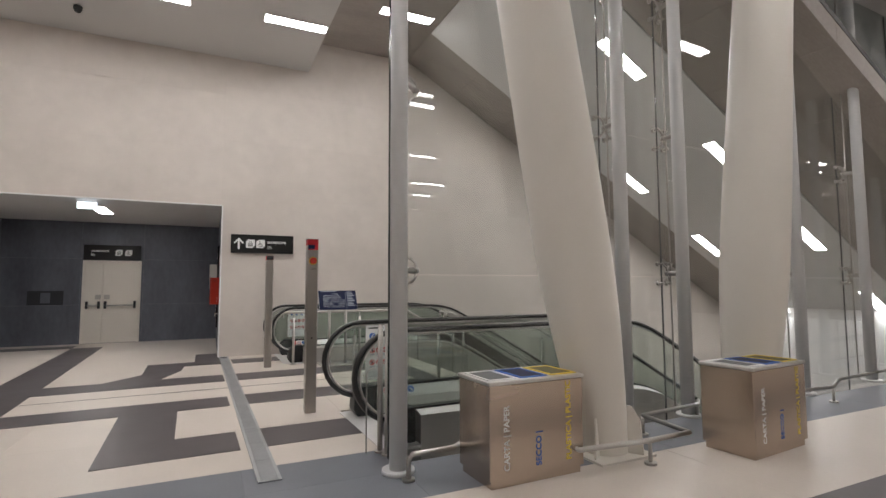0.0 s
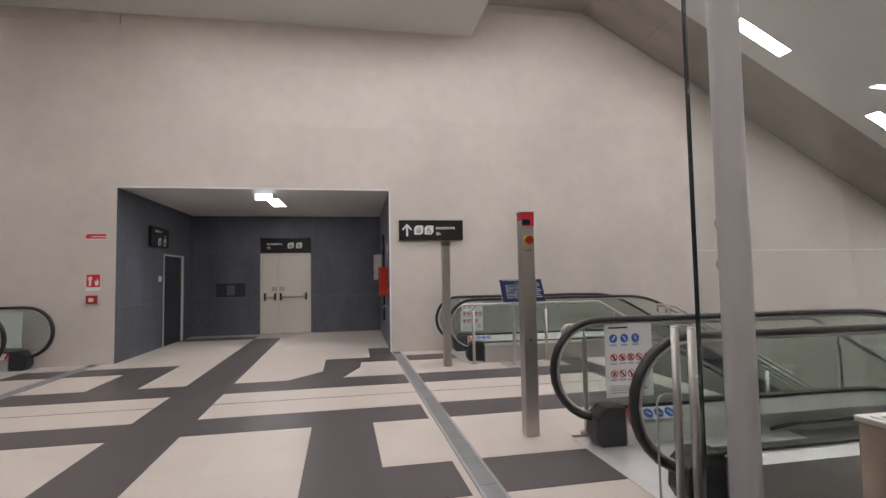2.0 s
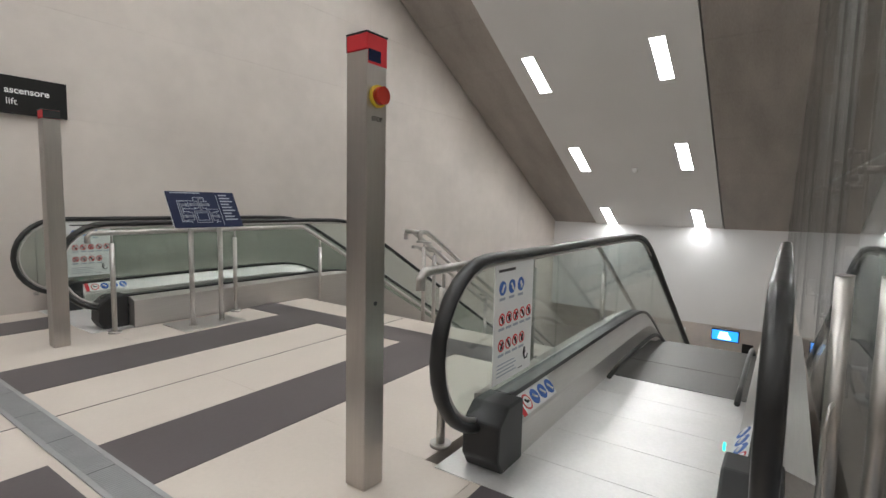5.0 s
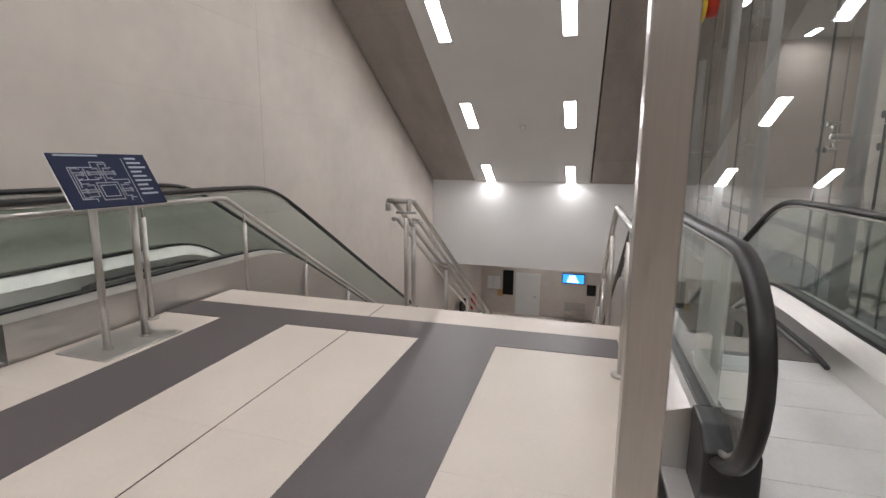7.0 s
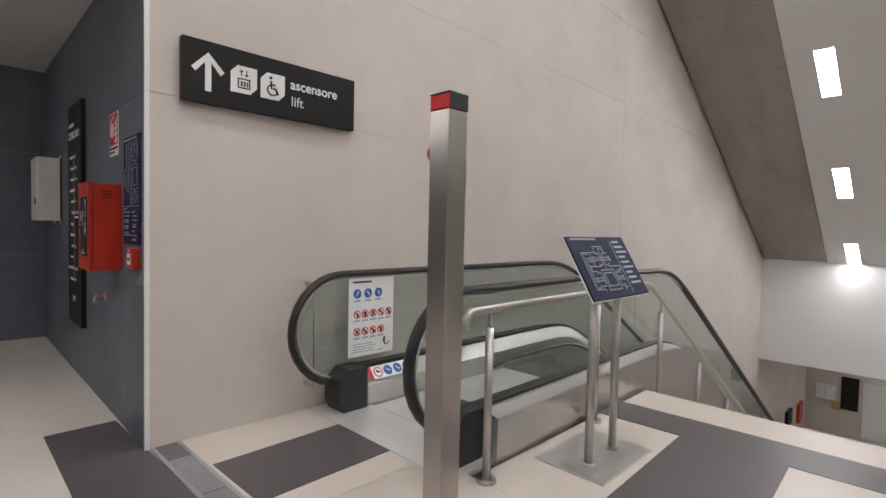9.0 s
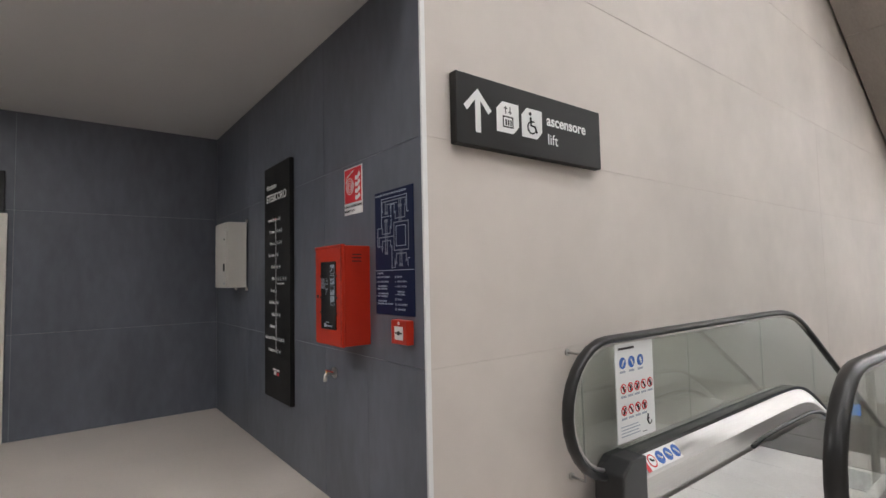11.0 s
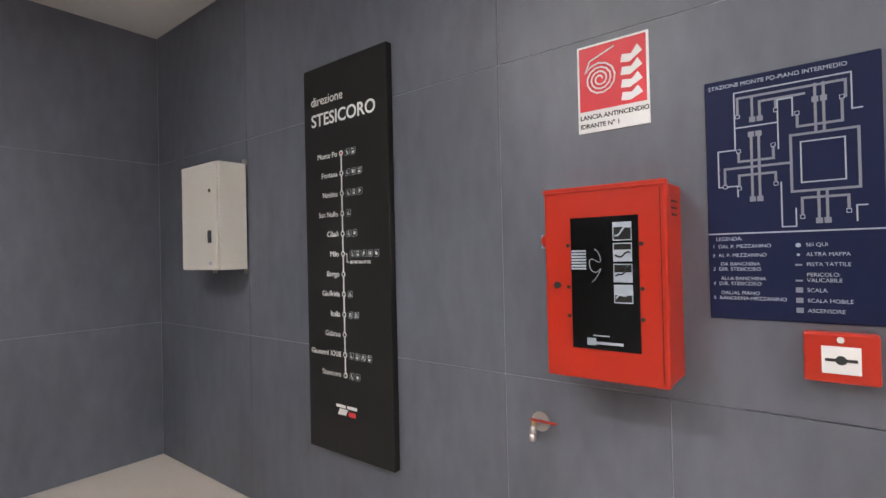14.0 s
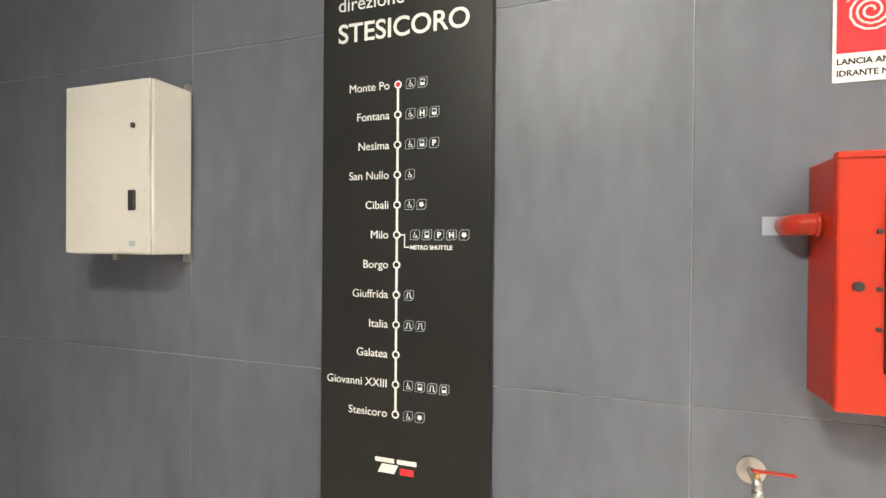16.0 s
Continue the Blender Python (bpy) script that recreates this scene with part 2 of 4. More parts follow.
struct("ceiling_stairhead", cuboid(1.75, KINK, 2.5, 10.06, 7.15, 7.4), CONCRETE, "grey concrete ceiling over the stair head", "ceiling")


def wall_line(x):
    """The stair wall runs slightly askew."""
    return 10.0 + 0.0105 * x


def panel_left(x):
    return 8.52 + 0.018 * (x - 7.5)


def panel_right(x):
    return 4.68 + 0.034 * (x - 8.6)


def slope_sheet(name, near, far, drop, mat, label, n=1):
    bm = bmesh.new()
    run = SLOPE_END - KINK
    for k in range(n):
        a, b = KINK + run * k / n, KINK + run * (k + 1) / n - (0.008 if k < n - 1 else 0)
        loft([[(x, f(x), slope_z(x) - drop) for f, x in ((near, a), (near, b), (far, b), (far, a))],
              [(x, f(x), slope_z(x) + max(0.3, 0.02 - drop * 1.2)) for f, x in ((near, a), (near, b), (far, b), (far, a))]], bm)
    return struct(name, bm, mat, label, "ceiling")


slope_sheet("ceiling_slope_concrete", lambda x: panel_left(x) + 0.012, lambda x: wall_line(x) - 0.035, 0.0, CONCRETE, "grey concrete sloping ceiling strip beside the wall", 9)
slope_sheet("ceiling_slope_white", lambda x: panel_right(x) + 0.012, panel_left, 0.02, GREY_PANEL, "light grey panelled sloping ceiling with lamps")
slope_sheet("ceiling_slope_edge", lambda x: 2.5, lambda x: panel_right(x) - 0.025, 0.03, CONCRETE, "grey concrete sloping ceiling strip beside the glass", 9)
# Dark sheet added above so that the gap along the wall stays shaded.
slope_sheet("ceiling_slope_shade_lid", lambda x: 2.5, lambda x: wall_line(x) + 0.1, -0.32, SHADE_JOINT_DARK, "dark sheet added above the slope to keep the wall gap shaded")
struct("wall_end", cuboid(SLOPE_END + 0.01, SLOPE_END + 0.3, 2.5, 10.2, -2.13, 1.1), GREY_PANEL, "light grey wall at the foot of the slope", "wall")
struct("wall_shaft_side", poly([(1.3, 2.45), (26, 3.3), (26, 3.6), (1.3, 2.65)], -6.6, -0.25), CREAM_WALL, "pale wall of the stair shaft under the glass", "wall")
upper = [(KINK, 7.14), (SLOPE_END, slope_z(SLOPE_END)), (SLOPE_END, -0.25), (24, -0.25), (24, 7.0), (KINK, 7.38)]
struct("wall_shaft_upper", loft([[(x, glass_y(x) + d, z) for x, z in upper] for d in (0.15, 0.3)]), GREY_PANEL, "grey wall above the slope, behind the glass", "wall")
struct("wall_lower_back", cuboid(24.5, 24.8, 2.5, 10.6, -6.6, -1.7), CREAM_WALL, "cream back wall of the lower hall", "wall")
struct("floor_lower", cuboid(14.6, 24.8, 2.5, 10.6, -6.6, -6.4), CREAM_FLOOR, "pale stone floor of the lower hall", "floor")
struct("ceiling_lower", cuboid(16.16, 24.8, 2.5, 10.6, -2.11, -1.7), WHITE_PAINT, "white ceiling of the lower hall", "ceiling")


# ---- lamps ----
lamp_me = finish("diffuser", cuboid(-0.56, 0.56, -0.13, 0.13, -0.006, 0.02), LAMP)
bm = bmesh.new()
for b in ((-0.58, 0.58, -0.15, -0.13), (-0.58, 0.58, 0.13, 0.15), (-0.58, -0.56, -0.13, 0.13), (0.56, 0.58, -0.13, 0.13)):
    bx(bm, *b, -0.01, 0.02)
lamp_frame_me = finish("frame", bm, SIGN_WHITE)


def ceiling_lamp(m):
    lamp = thing("ceiling_lamp", m, "recessed white linear ceiling lamp, lit", "lamp", "recessed linear ceiling lamps")
    part_mesh("diffuser", lamp_me, lamp)
    part_mesh("frame", lamp_frame_me, lamp)


tilt = math.degrees(math.atan(CEIL_SLOPE))
for y, dx in ((8.02, 0.0), (5.43, 0.03)):
    for x in (6.72, 9.61, 12.53, 15.38):
        ceiling_lamp(pose(x + dx, y + 0.016 * (x - 9.6), slope_z(x + dx) - 0.022, 0, tilt, 0))
    ceiling_lamp(pose(3.42, y, 7.148))
for y in (7.94, 5.4, 2.0, -1.4, -4.8):
    for x in (1.16, -1.2, -3.56, -9.0) if y > 5 else (1.16, -3.56, -9.0):
        ceiling_lamp(pose(x, y, 6.418))
for x, y in ((5.0, 0.6), (9.0, 0.6), (13.0, 0.6), (18.0, 0.6), (5.7, -4.44), (5.6, -5.13), (7.8, -7.03), (8.2, -9.91), (10.6, -14.4), (11.8, -14.4), (12.0, -17.2), (14.4, -16.8), (10.0, -4.7), (14.5, -4.7), (21.0, -8.0), (22.8, -2.9), (-3.5, -10.4), (-3.5, -16.0)):
    ceiling_lamp(pose(x, y, 6.418))
# Lamps added to light the lower hall, never in the camera's view.
for x in (18.5, 22.5):
    for y in (6.5,):
        ceiling_lamp(pose(x, y, -2.112))
ceiling_lamp(pose(-2.40, 11.68, 3.166, 0, 0, 90))

# ---- dome cameras and detectors ----
for x, y, z in ((-2.44, 8.95, 6.42), (12.98, 6.72, slope_z(12.98) - 0.02)):
    cctv = thing("dome_camera", pose(x, y, z), "small dome camera under the ceiling", "camera", "dome cameras")
    part("base", rod((0, 0, -0.05), (0, 0, 0.02), 0.07), SIGN_WHITE if x > 0 else BLACK_PLASTIC, cctv)
    bm = bmesh.new()
    bmesh.ops.create_uvsphere(bm, u_segments=16, v_segments=8, radius=0.06, matrix=Matrix.Translation((0, 0, -0.06)))
    part("dome", bm, SIGN_WHITE if x > 0 else BLACK_PLASTIC, cctv)

# ---- stairs ----
stairs = thing("stairs", pose(3.6, 6.45, 0, 0, 0, 0.8), "pale stone stairs going down to the platform", "stairs", kind="structure")
step_me = finish("step", cuboid(0.0, 0.33, -2.1, 2.1, -0.4, 0.0, 0.006, 1), CREAM_FLOOR)
nose_me = finish("tread_strip", cuboid(0.02, 0.08, -1.9, 1.9, 0.0, 0.003), DARK_FLOOR)
for i in range(36):
    st = part_mesh("step", step_me, stairs, pose(0.30 * i, 0, -0.1707 * (i + 1)))
    part_mesh("tread_strip", nose_me, st)


# ---- escalators ----
COMB, END = 3.2, 15.2


def run_z(x):
    """Height of the escalator's line along its run, from the landing down."""
    w = 0.16
    e = (x - 4.62) / w
    return -0.57 * w * (e if e > 30 else math.log1p(math.exp(e)))


def escalator(m, front, label, group, signs=(True, True), half=0.60):
    """Two balustrades half off the middle, landing plate and steps; runs down along +x, centred on y = 0; width 1.6."""
    esc = thing("escalator", m, label, "escalator", group)
    xs = [COMB + 0.3 * k for k in range(-8, 3)] + [4.2 + 0.12 * k for k in range(9)] + [5.6 + 1.2 * k for k in range(9)]
    xs = sorted(x for x in xs if x > front + 0.52)
    for side in (-1, 1):
        yc = side * half
        # handrail loop
        r, cx, cz = 0.42, front + 0.42, 0.625
        pts = [(front + 0.66, yc, 0.215), (cx + 0.06, yc, cz - r)]
        pts += [(cx - r * math.sin(a), yc, cz - r * math.cos(a)) for a in [k * math.pi / 14 for k in range(1, 14)]]
        pts += [(cx, yc, cz + r)] + [(x, yc, cz + r + run_z(x)) for x in xs]
        part("handrail", tube(bmesh.new(), pts, 0.026, 12, 0.040, up=(0, 1, 0)), RUBBER, esc, "black rubber moving handrail")
        gp = [(p[0], yc, p[2]) for p in pts[2:]]
        inner = []
        for x, y, z in gp:
            inner.append((x + 0.045 * (1 if x < cx else 0) * min(1, (cx - x) / r), y, z - 0.035 * (1 if z > cz else -1) * min(1, abs(z - cz) / r)))
        part("handrail_guide", tube(bmesh.new(), inner, 0.013, 8), STEEL_H, esc, "polished steel handrail guide")
        # deck: brushed skirting along both sides of the glass
        sec = [(-0.16, -0.75), (-0.16, 0.27), (-0.06, 0.30), (0.05, 0.30), (0.13, 0.17), (0.145, -0.75)]
        xd = [front + 0.59] + [x for x in xs if x > front + 0.6]
        part("skirting", loft([[(x, yc - side * y, z + run_z(x)) for y, z in sec] for x in xd]), STEEL_H, esc, "brushed steel skirting")
        part("glass_seal", loft([[(x, yc - side * y, z + run_z(x)) for y, z in ((-0.03, 0.295), (-0.03, 0.318), (0.065, 0.318), (0.065, 0.29))] for x in xd]), RUBBER, esc)
        # newel housing
        prof = [(0.36, 0.0), (0.58, 0.0), (0.58, 0.325), (0.41, 0.325), (0.32, 0.25), (0.31, 0.08)]
        nb = loft([[(front + x, yc + side * w, z) for x, z in prof] for w in (-0.145, 0.06)])
        bmesh.ops.bevel(nb, geom=nb.edges[:], offset=0.012, segments=2, affect="EDGES", profile=0.5)
        part("newel_housing", nb, BLACK_PLASTIC, esc, "black plastic newel housing")
        # glass panes
        cuts = [front + 0.03, 2.35, 3.75, 5.15] + [6.5 + 1.35 * k for k in range(7)]
        for a, b in zip(cuts, cuts[1:]):
            n = 14 if a < 5.2 else 4
            ring = []
            for k in range(n + 1):
                x = a + 0.004 + (b - a - 0.008) * k / n
                t = math.sqrt(max(r * r - (x - cx) ** 2, 0)) if x < cx else r
                top = cz + max(t - 0.03, 0) + (run_z(x) if x > 3 else 0)
                low = max(0.30, cz - t + 0.03) if x < front + 0.52 else 0.305
                low = min(low + (run_z(x) if x > 3 else 0), top - 0.01)
                ring.append([(x, yc - 0.005, low), (x, yc + 0.005, low), (x, yc + 0.005, top), (x, yc - 0.005, top)])
            part("glass_pane", loft(ring), GLASS, esc, "clear glass balustrade pane").visible_shadow = False
        # stickers on the deck beside the entry
        at = pose(front + 0.83, yc - side * 0.10, 0.245, side * 50, 0, 0)
        st = part("deck_sticker", cuboid(-0.22, 0.22, -0.055, 0.055, 0.0, 0.004), SIGN_WHITE, esc, "white sticker with safety symbols")
        st.matrix_basis = at
        for k, c in enumerate((SIGN_RED, SIGN_BLUE, SIGN_BLUE, SIGN_BLUE)):
            x = -0.12 + 0.1 * k
            part("symbol", rod((x, 0, 0.004), (x, 0, 0.0055), 0.043, 20), c, st)
            if k == 0:
                part("symbol_field", rod((x, 0, 0.0055), (x, 0, 0.006), 0.033, 20), SIGN_WHITE, st)
            part("figure", tube(bmesh.new(), ((x - 0.016, 0.016, 0.006), (x, 0, 0.006), (x + 0.018, -0.008 * k, 0.006)), 0.007, 6), BLACK_PLASTIC if k == 0 else SIGN_WHITE, st)
        part("red_end", cuboid(-0.22, -0.18, -0.055, 0.055, 0.004, 0.0055), SIGN_RED, st)
        part("skirt_brush", tube(bmesh.new(), [(COMB - 0.25, yc - side * 0.19, 0.06)] + [(x, yc - side * 0.19, 0.09 + run_z(x)) for x in xs if x > COMB - 0.2], 0.018, 8), RUBBER, esc, "black skirt brush")
    # instruction boards on the glass
    for side, wanted in zip((1, -1), signs):
        if wanted:
            board = part("instruction_board", cuboid(front + 0.48, front + 0.93, side * half - 0.012, side * half - 0.0065, 0.375, 1.005), SIGN_WHITE, esc, "white board of escalator safety symbols")
            y0 = side * half - 0.012
            for row, (z, n, c) in enumerate(((0.88, 3, SIGN_BLUE), (0.715, 5, SIGN_RED), (0.575, 4, SIGN_RED))):
                for k in range(n):
                    x = front + 0.56 + (0.105 if row == 0 else 0.08) * k
                    rr = 0.038 if row == 0 else 0.033
                    part("symbol", rod((x, y0, z), (x, y0 - 0.0015, z), rr, 22), c, board)
                    if row:
                        part("symbol_field", rod((x, y0 - 0.0015, z), (x, y0 - 0.0022, z), rr * 0.74, 20), SIGN_WHITE, board)
                        part("symbol_bar", loft([[(x + dx * rr * 0.7 + s * 0.005, y0 - 0.003, z - dx * rr * 0.7 + s * 0.005) for dx, s in ((-1, -1), (-1, 1), (1, 1), (1, -1))],
                                                 [(x + dx * rr * 0.7 + s * 0.005, y0 - 0.0022, z - dx * rr * 0.7 + s * 0.005) for dx, s in ((-1, -1), (-1, 1), (1, 1), (1, -1))]]), SIGN_RED, board)
                    q = 0.008 * ((k * 3 + row * 2) % 4 - 1.5)
                    fig = tube(bmesh.new(), ((x - q, y0 - 0.0032, z + 0.018), (x, y0 - 0.0032, z + 0.002), (x + q, y0 - 0.0032, z - 0.02)), 0.0055, 6, up=(0, 1, 0))
                    tube(fig, ((x - 0.012, y0 - 0.0032, z + 0.002 + q), (x + 0.013, y0 - 0.0032, z - q)), 0.004, 6, up=(0, 1, 0))
                    part("figure", fig, SIGN_WHITE if row == 0 else BLACK_PLASTIC, board)
                    part("caption", cuboid(x - 0.032, x + 0.03, y0 - 0.001, y0, z - rr - 0.026, z - rr - 0.012), MAP_LINE, board)
            part("heading", cuboid(front + 0.515, front + 0.7, y0 - 0.001, y0, 0.965, 0.98), BLACK_PLASTIC, board)
            for k in range(4):
                part("caption", cuboid(front + 0.52, front + 0.74 - 0.02 * (k % 2), y0 - 0.001, y0, 0.41 + 0.02 * k, 0.416 + 0.02 * k), MAP_LINE, board)
            xf, zf = front + 0.83, 0.44
            part("figure", tube(bmesh.new(), ((xf + 0.01, y0 - 0.002, zf + 0.07), (xf, y0 - 0.002, zf + 0.03), (xf + 0.02, y0 - 0.002, zf)), 0.006, 6, up=(0, 1, 0)), BLACK_PLASTIC, board, "black figure with a pram")
            part("pram", tube(bmesh.new(), [(xf + 0.03 + 0.022 * math.cos(q), y0 - 0.002, zf + 0.02 + 0.022 * math.sin(q)) for q in [math.radians(100 + 24 * i) for i in range(12)]], 0.003, 6, up=(0, 1, 0)), BLACK_PLASTIC, board)
            part("board_step", cuboid(xf - 0.06, xf - 0.01, y0 - 0.001, y0, zf - 0.04, zf - 0.035), BLACK_PLASTIC, board)
    # landing plates
    px = front + 0.22
    n = 5
    for k in range(n):
        a, b = px + (COMB - px) * k / n, px + (COMB - px) * (k + 1) / n
        part("landing_plate", cuboid(a + 0.002, b - 0.002, -0.475 if k else -0.76, 0.475 if k else 0.76, -0.02, 0.006), ALU, esc, "ribbed aluminium landing plate")
    part("comb_plate", cuboid(COMB - 0.02, COMB + 0.16, -0.475, 0.475, -0.02, 0.010), TREAD, esc, "dark comb plate")
    step = finish("step", cuboid(0, 0.396, -0.475, 0.475, -0.32, 0, 0.006, 1), TREAD)
    for k in range(27):
        x = COMB + 0.16 + 0.4 * k
        part_mesh("step", step, esc, pose(x, 0, run_z(x + 0.2) - 0.004 if x < 4.4 else run_z(x) - 0.05))
    led = part("led", rod((front + 0.95, -0.43, 0.18), (front + 0.95, -0.42, 0.18), 0.02), GREEN_LED, esc, "lit green direction light")
    return esc


escalator(pose(0, 9.20, 0, 0, 0, 0.4), 0.89, "steel and glass escalator beside the cream wall", "escalators", (True, False), 0.63)
escalator(pose(0, 3.63, 0, 0, 0, 1.2), 1.01, "steel and glass escalator beside the glass screen", "escalators", (True, False))
escalator(pose(-4.9, 9.18, 0, 0, 0, 180), 0.86, "steel and glass escalator past the recess", "escalators", (False, True))


# ---- stair rails ----
def stair_rail(name, m, x_start, x_knee, label, double=False, dz=0.97):
    rail = thing(name, m, label, "handrail", "stair handrails")
    for s in ((-0.1, 0.1) if double else (0,)):
        pts = [(x_start, s, dz - 0.09), (x_start, s, dz - 0.03), (x_start + 0.03, s, dz), (x_knee - 0.1, s, dz), (x_knee, s, dz - 0.01), (x_knee + 0.15, s, dz - 0.09)]
        pts += [(x_knee + 0.15 + k, s, dz - 0.09 - SLOPE * k) for k in (1, 4, 8, 10.6)]
        part("top_rail", tube(bmesh.new(), pts, 0.024, 12, up=(0, 1, 0)), TUBE, rail)
        low = [(p[0] + 0.1, s, p[2] - 0.18 if double else p[2] - 0.28) for p in pts[3:]]
        if double:
            part("lower_rail", tube(bmesh.new(), low, 0.018, 10, up=(0, 1, 0)), TUBE, rail)
    if double:
        part("cross_bar", rod((x_start, -0.1, dz), (x_start, 0.1, dz), 0.024), TUBE, rail)
    xs = [x_start + 0.2] + ([2.55] if not double else []) + [x_knee + 0.28 + 1.2 * k for k in range(9)]
    for x in xs:
        base = 0.0 if x < 3.6 else -0.1707 * (math.floor((x - 3.6) / 0.3) + 1)
        top = dz if x < x_knee else dz - 0.03 - SLOPE * (x - x_knee)
        p = part("post", rod((x, 0, base), (x, 0, top - 0.10), 0.023), TUBE, rail)
        part("pin", rod((x, 0, top - 0.10), (x, 0, top - (0 if not double else 0.06)), 0.009), TUBE, p)
        part("foot_plate", tube(bmesh.new(), ((x, 0, base), (x, 0, base + 0.018)), 0.058, 18, up=(1, 0, 0)), TUBE, p)
        if double:
            part("bracket", rod((x, -0.1, top - 0.05), (x, 0.1, top - 0.05), 0.012), TUBE, p)
    return rail


stair_rail("stair_rail", pose(0, 8.30, 0, 0, 0, 1.2), 1.07, 3.55, "satin steel handrail beside the escalator")
stair_rail("stair_rail", pose(0, 4.50, 0, 0, 0, 1.2), 1.22, 3.95, "satin steel handrail beside the escalator")
stair_rail("stair_rail", pose(0, 6.42, 0, 0, 0, 0.6), 3.5, 3.62, "double satin steel handrail down the middle of the stairs", True, 1.0)


# ---- steel stop posts ----
def stop_post(x, y, spin):
    """Origin at the foot's centre; the button looks to local -y."""
    post = thing("stop_post", pose(x, y, 0, 0, 0, spin), "brushed steel square post with red cap and emergency stop button", "post", "steel stop posts")
    part("shaft", cuboid(-0.062, 0.062, -0.062, 0.062, 0, 1.95, 0.004, 1), STEEL, post, "brushed steel shaft")
    cap = part("cap", cuboid(-0.062, 0.062, -0.062, 0.062, 1.952, 2.02, 0.004, 1), SIGN_RED, post, "red cap with dark sign face")
    part("cap_plate", cuboid(-0.064, 0.064, -0.064, 0.064, 2.02, 2.026), BLACK_PLASTIC, cap)
    part("cap_face", cuboid(-0.06, 0.06, 0.0625, 0.0645, 1.952, 2.018), BLACK_PLASTIC, cap)
    part("cap_notice", cuboid(-0.056, 0.058, -0.0645, -0.0625, 1.895, 2.016), SIGN_RED, cap)
    part("cap_notice_band", cuboid(-0.056, 0.02, -0.0652, -0.0645, 1.905, 1.955), MAP_BLUE, cap)
    ring = part("button_collar", rod((0, -0.062, 1.765), (0, -0.075, 1.765), 0.048, 24), YELLOW, post, "yellow button collar")
    part("stop_button", tube(bmesh.new(), ((0, -0.074, 1.765), (0, -0.09, 1.765), (0, -0.105, 1.765)), 0.038, 22), RED, ring, "red mushroom stop button")
    text("stop_text", "STOP", 0.028, BLACK_SIGN, post, pose(0, -0.0635, 1.66, 90, 0, 0), "CENTER")
    part("lock", rod((0, -0.062, 0.86), (0, -0.065, 0.86), 0.01), BLACK_PLASTIC, post)
    return post


stop_post(0.91, 4.60, 0)
stop_post(0.80, 8.22, 180)


# ---- map stand ----
def station_plan(parent, to_board, face, weight=1.0):
    """Station plan as raised lines: white outlines, grey guide paths, stair symbols; to_board takes u in 0..1 and v in 0.25..0.7."""
    def line(name, u0, v0, u1, v1, half, proud, mat):
        (xa, za), (xb, zb) = to_board(u0, v0), to_board(u1, v1)
        half *= weight
        part(name, cuboid(min(xa, xb) - half, max(xa, xb) + half, face - proud, face, min(za, zb) - half, max(za, zb) + half), mat, parent)
    for run in (((0.9, 0.56), (0.85, 0.56), (0.85, 0.655), (0.19, 0.655), (0.19, 0.49), (0.08, 0.49), (0.08, 0.385), (0.2, 0.385), (0.2, 0.355)),
                ((0.19, 0.553), (0.45, 0.553)), ((0.45, 0.48), (0.45, 0.615), (0.535, 0.615), (0.535, 0.565)),
                ((0.46, 0.385), (0.46, 0.262), (0.54, 0.262), (0.54, 0.31)), ((0.86, 0.27), (0.86, 0.31), (0.91, 0.31)),
                ((0.575, 0.49), (0.81, 0.49), (0.81, 0.38), (0.575, 0.38), (0.575, 0.49))):
        for (ua, va), (ub, vb) in zip(run, run[1:]):
            line("outline", ua, va, ub, vb, 0.0017, 0.0014, MAP_LINE)
    for run in (((0.21, 0.585), (0.21, 0.638), (0.82, 0.638), (0.82, 0.595)), ((0.3, 0.575), (0.3, 0.638)), ((0.345, 0.575), (0.345, 0.62), (0.6, 0.62)), ((0.44, 0.59), (0.44, 0.62)),
                ((0.29, 0.527), (0.29, 0.343)), ((0.335, 0.527), (0.335, 0.343)), ((0.12, 0.39), (0.12, 0.437), (0.52, 0.437)), ((0.21, 0.48), (0.21, 0.455), (0.42, 0.455), (0.42, 0.49)),
                ((0.21, 0.38), (0.21, 0.415), (0.43, 0.415), (0.43, 0.385)), ((0.52, 0.511), (0.88, 0.511), (0.88, 0.357), (0.52, 0.357), (0.52, 0.511)),
                ((0.66, 0.64), (0.66, 0.511)), ((0.705, 0.64), (0.705, 0.511)), ((0.56, 0.565), (0.56, 0.533), (0.8, 0.533), (0.8, 0.59)),
                ((0.665, 0.357), (0.665, 0.272)), ((0.71, 0.357), (0.71, 0.272)), ((0.575, 0.29), (0.575, 0.338), (0.82, 0.338), (0.82, 0.3))):
        for (ua, va), (ub, vb) in zip(run, run[1:]):
            line("guide_path", ua, va, ub, vb, 0.0032, 0.001, MAP_GREY)
    for u, v in ((0.3, 0.572), (0.345, 0.572), (0.29, 0.53), (0.335, 0.53), (0.29, 0.345), (0.335, 0.345), (0.66, 0.6), (0.705, 0.6), (0.665, 0.275), (0.71, 0.275)):
        line("stair_symbol", u, v, u, v, 0.0075, 0.0012, MAP_GREY)
    for u, v in ((0.21, 0.585), (0.44, 0.588), (0.56, 0.57), (0.8, 0.595), (0.21, 0.485), (0.42, 0.492), (0.12, 0.385), (0.21, 0.378), (0.43, 0.383), (0.575, 0.287), (0.82, 0.297)):
        line("escalator_symbol", u, v, u, v, 0.0055, 0.0016, MAP_LINE)
        line("symbol_field", u, v, u, v, 0.004, 0.0019, MAP_BLUE)


